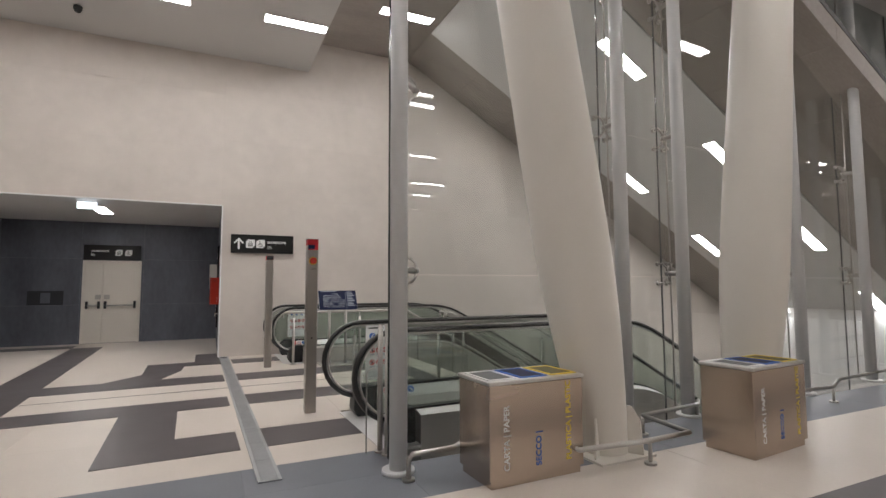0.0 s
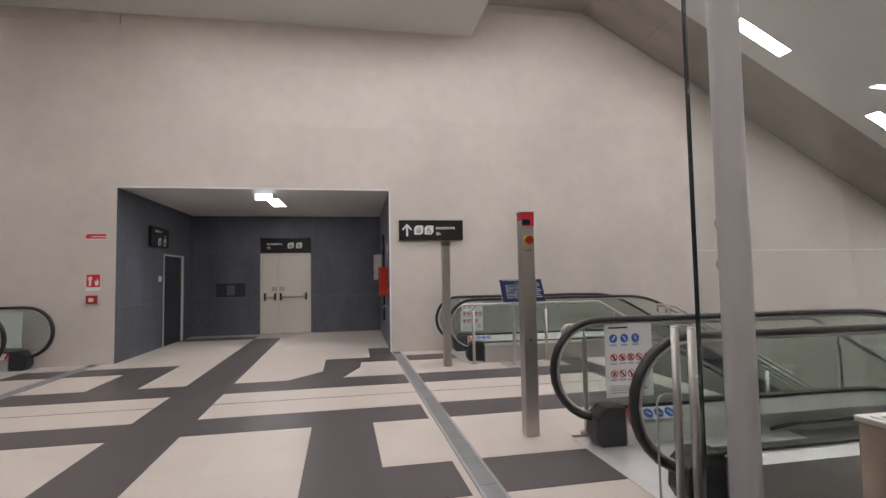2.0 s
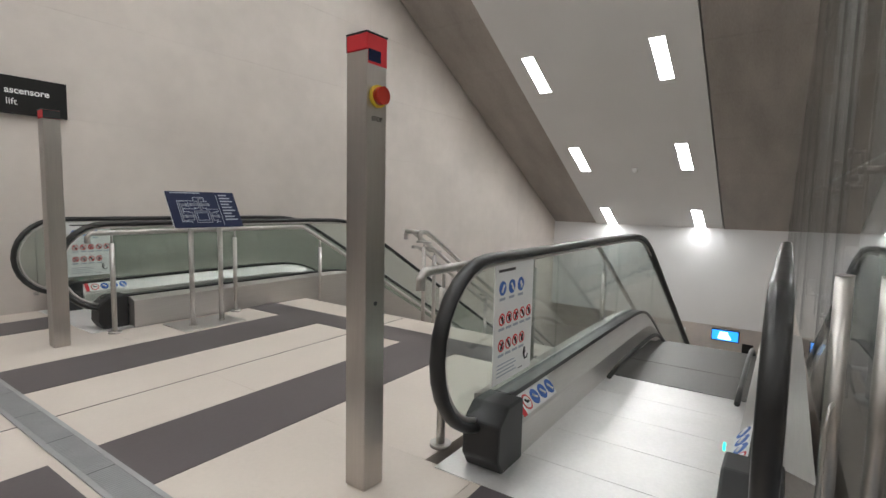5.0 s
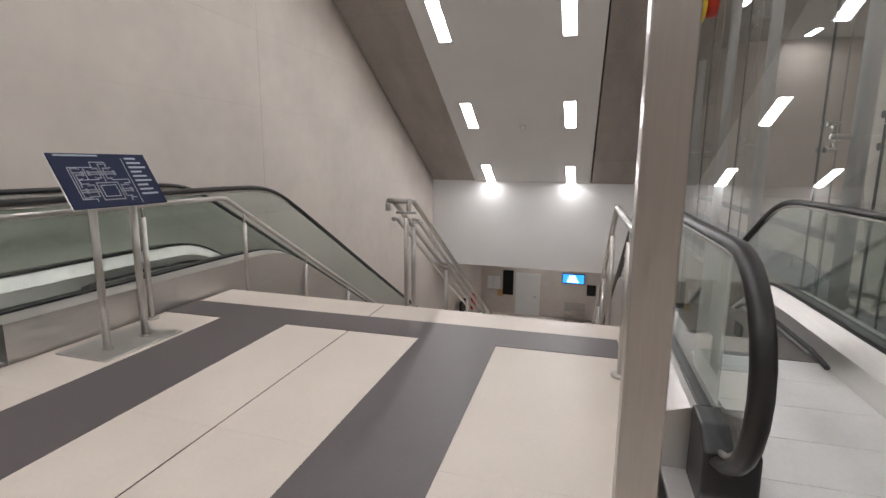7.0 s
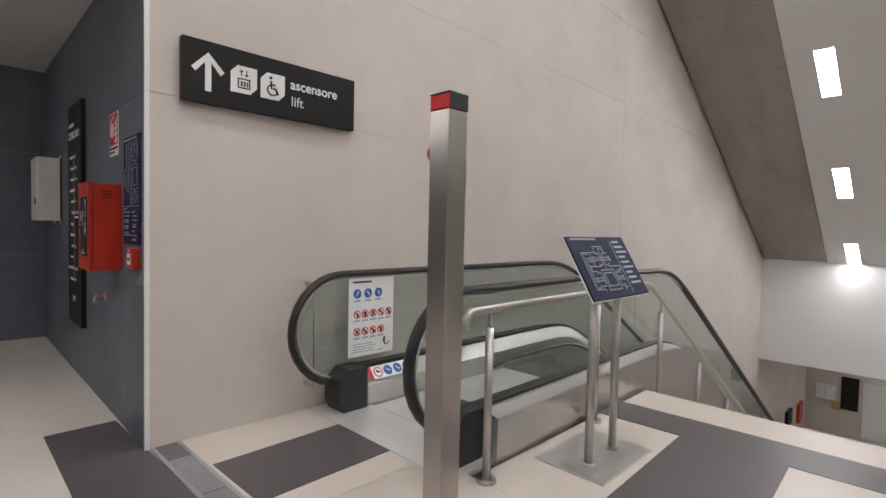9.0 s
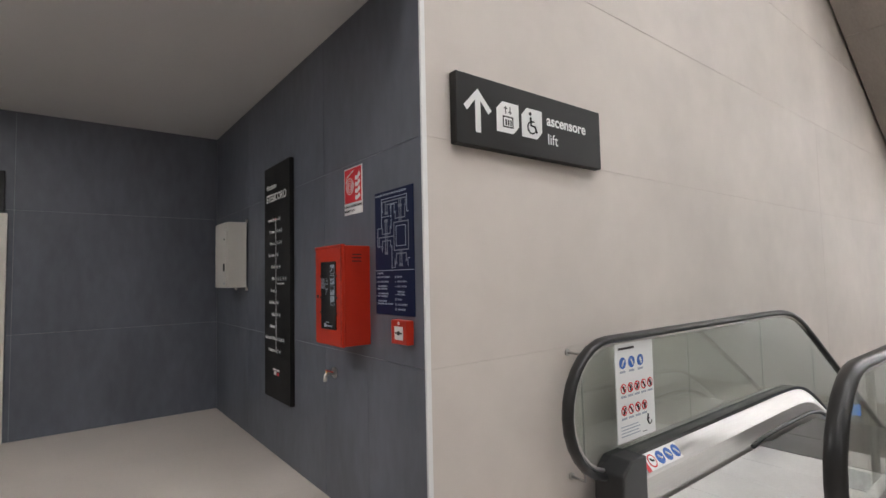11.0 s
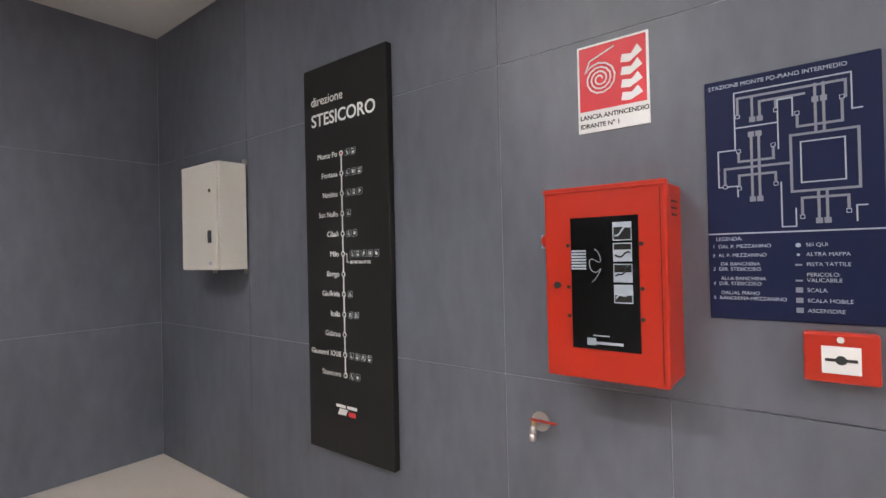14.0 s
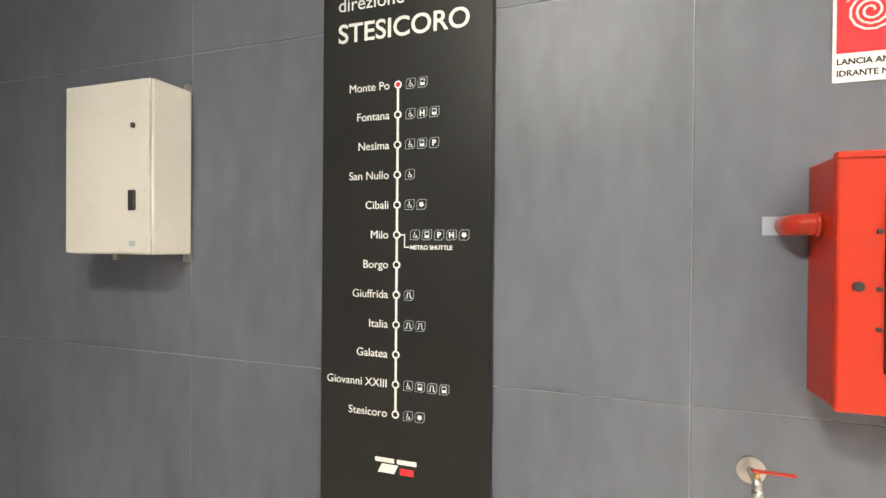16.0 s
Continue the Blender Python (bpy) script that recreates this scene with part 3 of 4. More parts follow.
stand = thing("map_stand", pose(2.03, 8.06, 0), "steel stand with a tilted dark blue tactile station map", "map stand")
part("base_plate", cuboid(-0.33, 0.33, -0.22, 0.24, 0, 0.012, 0.003, 1), STEEL_H, stand, "brushed steel base plate")
for x in (-0.155, 0.155):
    leg = part("leg", rod((x, -0.03, 0.012), (x, -0.03, 1.16), 0.025), TUBE, stand)
    part("collar", rod((x, -0.03, 0.012), (x, -0.03, 0.02), 0.04), TUBE, leg)
board = part("map_board", cuboid(-0.36, 0.36, -0.006, 0.006, -0.205, 0.205, 0.002, 1), MAP_BLUE, stand, "dark blue tactile map board")
board.matrix_basis = pose(0, -0.04, 1.20, -30, 0, 0)
part("board_edge", cuboid(-0.365, 0.365, 0.006, 0.012, -0.21, 0.21), SIGN_WHITE, board)
station_plan(board, lambda u, v: (-0.32 + 1.02 * (0.7 - v), 0.165 - 0.36 * u), -0.006, 1.35)
part("divider", cuboid(0.148, 0.152, -0.0075, -0.006, -0.19, 0.17), MAP_LINE, board)
part("title", cuboid(-0.32, -0.02, -0.0075, -0.006, 0.182, 0.194), MAP_LINE, board)
for k in range(9):
    part("caption", cuboid(0.18, 0.18 + 0.09 + 0.05 * ((k * 7) % 3) / 2, -0.0075, -0.006, 0.16 - 0.036 * k, 0.174 - 0.036 * k), MAP_LINE, board)


# ---- lift signs ----
def arrow(name, parent, x, z, s, y):
    bm = bmesh.new()
    w = 0.16 * s
    pts = [(-w / 2, -0.5 * s), (w / 2, -0.5 * s), (w / 2, 0.24 * s), (0.32 * s, -0.04 * s), (0.42 * s, 0.06 * s), (0, 0.5 * s), (-0.42 * s, 0.06 * s), (-0.32 * s, -0.04 * s), (-w / 2, 0.24 * s)]
    front, back = [bm.verts.new((x + a, y - 0.001, z + b)) for a, b in pts], [bm.verts.new((x + a, y, z + b)) for a, b in pts]
    bm.faces.new(front)
    for k in range(len(pts)):
        bm.faces.new((front[k], back[k], back[(k + 1) % 9], front[(k + 1) % 9]))
    return part(name, bm, SIGN_WHITE, parent)


def pictogram(parent, x, z, s, y, kind):
    c = 0.26 * s
    pts = [(-s / 2, -s / 2), (s / 2 - c, -s / 2), (s / 2, -s / 2 + c), (s / 2, s / 2), (-s / 2 + c, s / 2), (-s / 2, s / 2 - c)]
    tile = part("pictogram", loft([[(x + a, y - 0.001, z + b) for a, b in pts], [(x + a, y, z + b) for a, b in pts]]), SIGN_WHITE, parent, "white pictogram tile")
    y -= 0.001
    if kind == "lift":
        bm = bmesh.new()
        for a in ((-0.24, 0.24, -0.33, -0.28), (-0.24, 0.24, 0.0, 0.05), (-0.24, -0.19, -0.33, 0.05), (0.19, 0.24, -0.33, 0.05), (-0.12, -0.05, -0.25, -0.06), (-0.01, 0.06, -0.25, -0.06), (0.1, 0.16, -0.25, -0.06),
                  (-0.12, -0.08, 0.12, 0.36), (0.08, 0.12, 0.12, 0.36), (-0.17, -0.03, 0.28, 0.32), (0.03, 0.17, 0.16, 0.2)):
            bx(bm, x + a[0] * s, x + a[1] * s, y - 0.001, y, z + a[2] * s, z + a[3] * s)
        part("lift_symbol", bm, BLACK_SIGN, tile)
    else:
        ring = [(x + s * (-0.02 + 0.2 * math.cos(a)), y - 0.001, z + s * (-0.14 + 0.2 * math.sin(a))) for a in [math.radians(120 + 12 * k) for k in range(20)]]
        bm = tube(bmesh.new(), ring, 0.028 * s, 6, up=(0, 1, 0))
        tube(bm, [(x - 0.08 * s, y - 0.001, z + 0.2 * s), (x - 0.06 * s, y - 0.001, z - 0.08 * s), (x + 0.12 * s, y - 0.001, z - 0.08 * s), (x + 0.22 * s, y - 0.001, z - 0.3 * s)], 0.036 * s, 6, up=(0, 1, 0))
        tube(bm, ((x - 0.09 * s, y - 0.003, z + 0.32 * s), (x - 0.09 * s, y, z + 0.32 * s)), 0.06 * s, 14)
        tube(bm, ((x - 0.06 * s, y - 0.001, z + 0.07 * s), (x + 0.1 * s, y - 0.001, z + 0.07 * s)), 0.025 * s, 6, up=(0, 1, 0))
        part("wheelchair_symbol", bm, BLACK_SIGN, tile)


def lift_sign(m, with_arrow, label):
    """Board 1.28 by 0.39 m, face on local -y, top left corner's foot at the origin's level."""
    s = thing("lift_sign", m, label, "sign", "lift signs")
    part("board", cuboid(0, 1.28, 0, 0.055, 0, 0.395, 0.004, 1), BLACK_SIGN, s, "black board")
    if with_arrow:
        arrow("arrow", s, 0.155, 0.2, 0.245, 0)
        pictogram(s, 0.387, 0.2, 0.18, 0, "lift")
        pictogram(s, 0.592, 0.2, 0.18, 0, "chair")
        text("lettering", "ascensore", 0.097, SIGN_WHITE, s, pose(0.725, -0.0008, 0.215, 90, 0, 0), bold=0.002)
        text("lettering", "lift", 0.098, SIGN_WHITE, s, pose(0.73, -0.0008, 0.095, 90, 0, 0))
    else:
        pictogram(s, 0.78, 0.2, 0.16, 0, "lift")
        pictogram(s, 1.0, 0.2, 0.16, 0, "chair")
        text("lettering", "ascensore", 0.098, SIGN_WHITE, s, pose(0.16, -0.0008, 0.215, 90, 0, 0), bold=0.002)
        text("lettering", "lift", 0.098, SIGN_WHITE, s, pose(0.16, -0.0008, 0.105, 90, 0, 0))
    return s


lift_sign(pose(0.19, 9.945, 2.18), True, "black lift direction sign with white arrow on the cream wall")
lift_sign(pose(-3.18, 14.17, 2.17), False, "black lift sign above the white double door")
side_sign = thing("lift_sign", pose(-4.84, 11.38, 2.2, 0, 0, 90), "squarish black lift sign on the slate wall", "sign", "lift signs")
part("board", cuboid(0, 0.98, 0, 0.055, 0, 0.42, 0.004, 1), BLACK_SIGN, side_sign, "black board")
text("lettering", "ascensore", 0.085, SIGN_WHITE, side_sign, pose(0.2, -0.0008, 0.31, 90, 0, 0), bold=0.001)
text("lettering", "lift", 0.085, SIGN_WHITE, side_sign, pose(0.72, -0.0008, 0.21, 90, 0, 0))
pictogram(side_sign, 0.45, 0.11, 0.16, 0, "lift")
pictogram(side_sign, 0.75, 0.11, 0.16, 0, "chair")

# ---- recess: doors ----
door = thing("door_1", pose(-2.53, 14.23, 0), "pale steel double fire door with push bars, closed", "door", kind="structure")
part("frame", bx(bx(bx(bmesh.new(), -0.655, -0.605, -0.05, 0.02, 0, 2.16), 0.605, 0.655, -0.05, 0.02, 0, 2.16), -0.605, 0.605, -0.05, 0.02, 2.10, 2.16), DOOR_PAINT, door)
for x0, x1, bar in ((-0.603, -0.202, False), (-0.198, 0.603, True)):
    leaf = part("leaf", cuboid(x0, x1, -0.035, 0.0, 0.008, 2.098, 0.003, 1), DOOR_PAINT, door)
    part("lock_plate", cuboid((x1 - 0.16 if not bar else x0 + 0.03), (x1 - 0.03 if not bar else x0 + 0.16), -0.045, -0.035, 1.14, 1.26, 0.003, 1), STEEL, leaf)
    part("push_bar", rod((x0 + 0.06, -0.10, 0.98), (x1 - 0.06, -0.10, 0.98), 0.02), TUBE, leaf, "steel push bar")
    for x in (x0 + 0.07, x1 - 0.07):
        part("bar_bracket", cuboid(x - 0.025, x + 0.025, -0.12, -0.035, 0.9, 1.09, 0.008, 2), BLACK_PLASTIC, leaf, "black push bar bracket")
door = thing("door_2", pose(-4.9, 12.81, 0), "side doorway filled by a dark slate-grey leaf in a thin pale frame", "door", kind="structure")
part("frame", bx(bx(bx(bmesh.new(), -0.02, 0.02, -0.58, -0.56, 0, 2.07), -0.02, 0.06, 0.53, 0.58, 0, 2.07), -0.02, 0.03, -0.56, 0.53, 2.03, 2.07), POLE_PAINT, door)
# One flat dark leaf fills the doorway.
leaf = part("leaf", cuboid(-0.01, 0.012, -0.558, 0.528, 0.008, 2.028), DARK_LEAF, door, "dark grey leaf")
part("handle", rod((0.05, 0.36, 1.0), (0.05, 0.48, 1.0), 0.012), TUBE, leaf)
part("handle_rose", rod((0.012, 0.48, 1.0), (0.05, 0.48, 1.0), 0.02), TUBE, leaf)

# ---- recess: things on the slate wall; local -y looks into the recess, local x runs along the wall ----
WALL_X = -90


def on_wall(name, y, z, label, category, gap=0.0):
    """Origin on the slate wall at (y, z); local x runs towards smaller y, local -y away from the wall."""
    return thing(name, pose(-gap, y, z, 0, 0, WALL_X), label, category)


info = on_wall("line_panel", 12.073, 0.484, "tall black metro line panel with white station names", "sign", 0.0)
part("board", cuboid(-0.305, 0.305, -0.036, 0.0, 0, 1.964, 0.003, 1), BLACK_SIGN, info, "black panel")
F = -0.0368


def wt(words, x, z, size, align="LEFT", bold=0.0, mat=SIGN_WHITE):
    text("lettering", words, size, mat, info, pose(x, F, z - 0.484, 90, 0, 0), align, bold)


wt("direzione", -0.245, 2.25, 0.066)
wt("STESICORO", -0.245, 2.142, 0.091, bold=0.0012)
names = ("Monte Po", "Fontana", "Nesima", "San Nullo", "Cibali", "Milo", "Borgo", "Giuffrida", "Italia", "Galatea", "Giovanni XXIII", "Stesicoro")
icons = (2, 3, 3, 1, 2, 5, 0, 1, 2, 0, 4, 2)
LINE_X = -0.017
part("line", cuboid(LINE_X - 0.004, LINE_X + 0.004, F, -0.036, 0.884 - 0.484, 1.98 - 0.484), SIGN_WHITE, info, "white line")
for k, (n, c) in enumerate(zip(names, icons)):
    z = 1.98 - k * 0.0997
    stop = part("stop_ring", rod((LINE_X, -0.036, z - 0.484), (LINE_X, -0.0372, z - 0.484), 0.0135, 20), SIGN_WHITE, info)
    part("stop_dot", rod((LINE_X, -0.0372, z - 0.484), (LINE_X, -0.0376, z - 0.484), 0.008, 16), SIGN_RED if k == 0 else BLACK_SIGN, stop)
    wt(n, LINE_X - 0.03, z - 0.012, 0.0385, "RIGHT")
    for i in range(c):
        x = LINE_X + 0.045 + i * 0.042 + (0.02 if k == 5 else 0)
        c6 = [(-0.017, -0.017), (0.009, -0.017), (0.017, -0.009), (0.017, 0.017), (-0.009, 0.017), (-0.017, 0.009)]
        zz = z - 0.484
        tile = part("service_icon", loft([[(x + a, y, zz + d) for a, d in c6] for y in (F, -0.036)]), MAP_LINE, info, "small outlined service symbol")
        part("icon_field", loft([[(x + a * 0.9, y, zz + d * 0.9) for a, d in c6] for y in (F - 0.0004, F)]), BLACK_SIGN, tile)
        letter = {(1, 1): "H", (2, 2): "P", (5, 2): "P", (5, 3): "H"}.get((k, i))
        yg = F - 0.0008
        if letter:
            text("letter", letter, 0.026, SIGN_WHITE, tile, pose(x, yg, zz - 0.009, 90, 0, 0), "CENTER", 0.001)
        elif i == 0 and k not in (7, 8):
            gl = tube(bmesh.new(), [(x + 0.0055 * math.cos(a), yg, zz - 0.004 + 0.0055 * math.sin(a)) for a in [math.radians(130 + 26 * q) for q in range(10)]], 0.001, 5, up=(0, 1, 0))
            tube(gl, [(x - 0.001, yg, zz + 0.011), (x - 0.001, yg, zz - 0.001), (x + 0.005, yg, zz - 0.002), (x + 0.008, yg, zz - 0.010)], 0.0014, 5, up=(0, 1, 0))
            part("wheelchair_mark", gl, SIGN_WHITE, tile)
        elif k in (7, 8) or (k, i) == (10, 2):
            gl = tube(bmesh.new(), [(x - 0.011, yg, zz - 0.009), (x - 0.006, yg, zz - 0.009), (x - 0.004, yg, zz + 0.009), (x + 0.004, yg, zz + 0.009), (x + 0.006, yg, zz - 0.009), (x + 0.011, yg, zz - 0.009)], 0.0016, 5, up=(0, 1, 0))
            part("railway_mark", gl, SIGN_WHITE, tile)
        elif (k, i) in ((0, 1), (1, 2), (2, 1), (5, 1), (10, 1), (10, 3)):
            bus = part("bus_mark", cuboid(x - 0.008, x + 0.008, yg, F - 0.0004, zz - 0.010, zz + 0.011, 0.0002, 1), SIGN_WHITE, tile)
            part("bus_window", cuboid(x - 0.006, x + 0.006, yg - 0.0004, yg, zz - 0.001, zz + 0.008), BLACK_SIGN, bus)
        else:
            part("round_mark", loft([[(x + r * math.cos(a), y, zz + r * math.sin(a)) for q in range(10) for a, r in [(q * math.tau / 10 + 0.3, 0.010 if q % 2 else 0.007)]] for y in (yg, F - 0.0004)]), SIGN_WHITE, tile)
part("branch", bx(bx(bx(bmesh.new(), LINE_X, LINE_X + 0.03, F, -0.036, 0.995, 1.0), LINE_X + 0.026, LINE_X + 0.03, F, -0.036, 0.958, 0.995), LINE_X + 0.026, LINE_X + 0.045, F, -0.036, 0.955, 0.959), SIGN_WHITE, info)
wt("METRO SHUTTLE", LINE_X + 0.048, 1.434, 0.019, bold=0.0005)
logo = part("logo", poly([(-0.08, 0), (-0.02, 0), (-0.005, 0.03), (-0.065, 0.03)], F, -0.036), SIGN_WHITE, info, "white and red logo shapes")
logo.matrix_basis = pose(0, F - 0.036, 0.2, 90, 0, 0)
for a, c in (((-0.01, 0.06, 0.035, 0.05), SIGN_WHITE), ((-0.09, -0.02, 0.035, 0.05), SIGN_WHITE), ((0.0, 0.05, 0.0, 0.022), SIGN_RED)):
    part("logo_bar", cuboid(a[0], a[1], F, -0.036, 0.2 + a[2], 0.2 + a[3]), c, info)

grey = on_wall("switch_box", 13.20, 1.405, "light grey metal electrical cabinet on the slate wall", "cabinet")
part("body", cuboid(-0.215, 0.215, -0.19, -0.015, 0, 0.64, 0.006, 2), GREY_BOX, grey)
lid = part("door", cuboid(-0.213, 0.213, -0.205, -0.192, 0.003, 0.637, 0.005, 2), GREY_BOX, grey)
lk = part("latch", cuboid(0.12, 0.155, -0.215, -0.205, 0.16, 0.235, 0.004, 1), BLACK_PLASTIC, lid, "black latch")
part("keyhole", rod((0.137, -0.205, 0.47), (0.137, -0.21, 0.47), 0.010), BLACK_PLASTIC, lid)
part("maker_plate", cuboid(0.12, 0.15, -0.2065, -0.205, 0.03, 0.05), MAP_LINE, lid)
for x in (-0.19, 0.19):
    for z in (-0.03, 0.64):
        part("wall_lug", cuboid(x - 0.012, x + 0.012, -0.02, 0.0, z, z + 0.03), STEEL, grey)

hose = on_wall("fire_hose_cabinet", 10.74, 1.077, "red enamelled fire hose cabinet with dark window", "fire cabinet")
part("body", cuboid(-0.185, 0.185, -0.165, 0.0, 0, 0.585, 0.006, 2), RED, hose)
hd = part("door", cuboid(-0.187, 0.187, -0.185, -0.167, -0.004, 0.589, 0.006, 2), RED, hose, "red door")
part("door_lip", cuboid(-0.189, 0.189, -0.19, -0.165, 0.575, 0.592, 0.003, 1), RED, hd)
part("hinge_edge", cuboid(0.170, 0.1715, -0.1865, -0.185, 0.01, 0.57), BLACK_SIGN, hd)
win = part("window", cuboid(-0.097, 0.11, -0.1885, -0.185, 0.092, 0.495), WINDOW_BLACK, hd, "black window sheet with symbols")
for k in range(7):
    part("hose_line", cuboid(-0.095, -0.048, -0.1895, -0.1885, 0.335 + 0.009 * k, 0.341 + 0.009 * k), MAP_LINE, win, "grey line of a drawn hose reel")
part("hose_drawing", tube(bmesh.new(), [(-0.02 + 0.018 * math.sin(2.1 * q), -0.1892, 0.385 - 0.016 * q + 0.012 * math.cos(3.3 * q)) for q in [0.25 * i for i in range(20)]], 0.0012, 5, up=(0, 1, 0)), MAP_LINE, win)
for k in range(4):
    z = 0.235 + 0.062 * k
    t = part("symbol_tile", cuboid(0.036, 0.091, -0.1895, -0.1885, z, z + 0.055), MAP_LINE, win, "white tile of a drawn instruction")
    part("symbol_ground", cuboid(0.039, 0.089, -0.1899, -0.1895, z + (0.003, 0.03, 0.035, 0.003)[k], z + (0.024, 0.052, 0.052, 0.04)[k]), BLACK_SIGN, t)
    part("symbol_hose", tube(bmesh.new(), [(0.042 + 0.012 * q, -0.1902, z + 0.014 + (0.006, 0.009, 0.003, 0.008)[k] * q + 0.006 * math.sin(2.0 * q + k)) for q in (0, 0.8, 1.6, 2.4, 3.2, 3.7)], 0.0028, 5, up=(0, 1, 0)), MAP_LINE if k in (0, 3) else BLACK_SIGN, t)
part("maker_mark", cuboid(-0.025, 0.06, -0.1895, -0.1885, 0.108, 0.116), MAP_LINE, win)
part("maker_mark", cuboid(-0.05, -0.022, -0.1895, -0.1885, 0.104, 0.126), MAP_LINE, win)
part("maker_mark", cuboid(-0.03, 0.02, -0.1895, -0.1885, 0.132, 0.136), MAP_LINE, win)
for z in (0.19, 0.28, 0.41):
    for x in (-0.107, 0.118):
        part("rivet", rod((x, -0.185, z), (x, -0.189, z), 0.006), BLACK_PLASTIC, hd)
part("lock", rod((-0.145, -0.185, 0.285), (-0.145, -0.191, 0.285), 0.011), BLACK_PLASTIC, hd, "black lock")
for k in range(3):
    part("vent", cuboid(0.1855, 0.188, -0.12, -0.06, 0.49 + 0.02 * k, 0.496 + 0.02 * k), BLACK_PLASTIC, hose)
pipe = part("supply_pipe", tube(bmesh.new(), [(-0.17, -0.08, 0.43), (-0.205, -0.08, 0.43)] + [(-0.205 - 0.03 * math.sin(q), -0.05 - 0.03 * math.cos(q), 0.43) for q in (0.3, 0.6, 0.9, 1.2, 1.5)] + [(-0.235, 0.0, 0.43)], 0.027, 16), RED, hose, "red supply pipe elbow")
part("pipe_collar", rod((-0.187, -0.08, 0.43), (-0.199, -0.08, 0.43), 0.031, 18), RED, pipe)
part("wall_tag", cuboid(-0.29, -0.235, -0.004, 0.0, 0.405, 0.455), MAP_LINE, pipe)

hyd = on_wall("fire_hose_sign", 10.757, 1.875, "red and white fire hose sign on the slate wall", "sign")
part("plate", cuboid(-0.12, 0.12, -0.004, 0, 0, 0.302, 0.0015, 1), SIGN_WHITE, hyd)
part("red_field", cuboid(-0.112, 0.112, -0.0046, -0.004, 0.075, 0.294), SIGN_RED, hyd)
bm = tube(bmesh.new(), [(-0.04 + (0.008 + 0.00115 * k) * math.cos(0.5 * k), -0.0052, 0.178 + (0.008 + 0.00115 * k) * math.sin(0.5 * k)) for k in range(44)] + [(-0.075, -0.0052, 0.245), (-0.03, -0.0052, 0.262), (0.01, -0.0052, 0.278)], 0.003, 6, up=(0, 1, 0))
part("hose_symbol", bm, SIGN_WHITE, hyd)
for k in range(4):
    fl = [(0.03, 0.09 + 0.042 * k), (0.06, 0.086 + 0.042 * k), (0.1, 0.105 + 0.045 * k), (0.085, 0.13 + 0.045 * k), (0.065, 0.112 + 0.042 * k), (0.035, 0.116 + 0.042 * k)]
    part("flame", loft([[(x, -0.0055, z) for x, z in fl], [(x, -0.0046, z) for x, z in fl]]), SIGN_WHITE, hyd)
text("lettering", "LANCIA ANTINCENDIO", 0.0215, BLACK_SIGN, hyd, pose(-0.112, -0.0046, 0.046, 90, 0, 0), bold=0.0004)
text("lettering", "IDRANTE N\u00b0 1", 0.0215, BLACK_SIGN, hyd, pose(-0.112, -0.0046, 0.016, 90, 0, 0), bold=0.0004)

plan = on_wall("evacuation_map", 10.28, 1.262, "dark blue station plan with pale lines and legend", "map")
part("plate", cuboid(-0.2, 0.2, -0.006, 0, 0, 0.70, 0.002, 1), MAP_BLUE, plan)
text("lettering", "STAZIONE MONTE PO-PIANO INTERMEDIO", 0.0165, MAP_LINE, plan, pose(-0.19, -0.0066, 0.674, 90, 0, 0))
station_plan(plan, lambda u, v: (-0.2 + 0.4 * u, v), -0.006)
part("divider", cuboid(-0.2, 0.2, -0.0072, -0.006, 0.246, 0.25), MAP_LINE, plan)
for words, x, z in (("LEGENDA:", -0.18, 0.228), ("1  DAL P. MEZZANINO", -0.19, 0.206), ("2  AL P. MEZZANINO", -0.19, 0.18), ("DA BANCHINA", -0.17, 0.155), ("3  DIR. STESICORO", -0.19, 0.14), ("ALLA BANCHINA", -0.17, 0.113), ("4  DIR. STESICORO", -0.19, 0.098), ("DAL/AL PIANO", -0.17, 0.071), ("5  BANCHINA-MEZZANINO", -0.19, 0.056),
                    ("SEI QUI", 0.035, 0.206), ("ALTRA MAPPA", 0.035, 0.18), ("PISTA TATTILE", 0.035, 0.153), ("PERICOLO:", 0.035, 0.125), ("VALICABILE", 0.035, 0.11), ("SCALA", 0.035, 0.083), ("SCALA MOBILE", 0.035, 0.055), ("ASCENSORE", 0.035, 0.028)):
    text("lettering", words, 0.0145, MAP_LINE, plan, pose(x, -0.0066, z, 90, 0, 0))
for k, z in enumerate((0.206, 0.18, 0.153, 0.11, 0.083, 0.055, 0.028)):
    if k < 2:
        part("legend_mark", rod((0.018, -0.006, z + 0.004), (0.018, -0.0072, z + 0.004), 0.006 if k == 0 else 0.0035, 14), MAP_LINE, plan)
    else:
        part("legend_mark", cuboid(0.01, 0.026, -0.0072, -0.006, z - (0.002 if k > 3 else -0.001), z + (0.012 if k > 3 else 0.006)), MAP_GREY, plan)

call = on_wall("fire_call_point", 10.178, 1.115, "red manual fire alarm call point", "alarm")
part("housing", cuboid(-0.078, 0.078, -0.045, 0, 0, 0.128, 0.006, 2), RED, call)
pl = part("press_plate", cuboid(-0.04, 0.04, -0.047, -0.045, 0.025, 0.095), SIGN_WHITE, call, "white press plate")
part("press_mark", rod((0, -0.047, 0.06), (0, -0.0485, 0.06), 0.012), BLACK_PLASTIC, pl)
part("press_arrow", cuboid(-0.033, 0.033, -0.048, -0.047, 0.056, 0.064), BLACK_PLASTIC, pl)
part("test_key", rod((0, -0.045, 0.112), (0, -0.048, 0.112), 0.008), SIGN_WHITE, call)

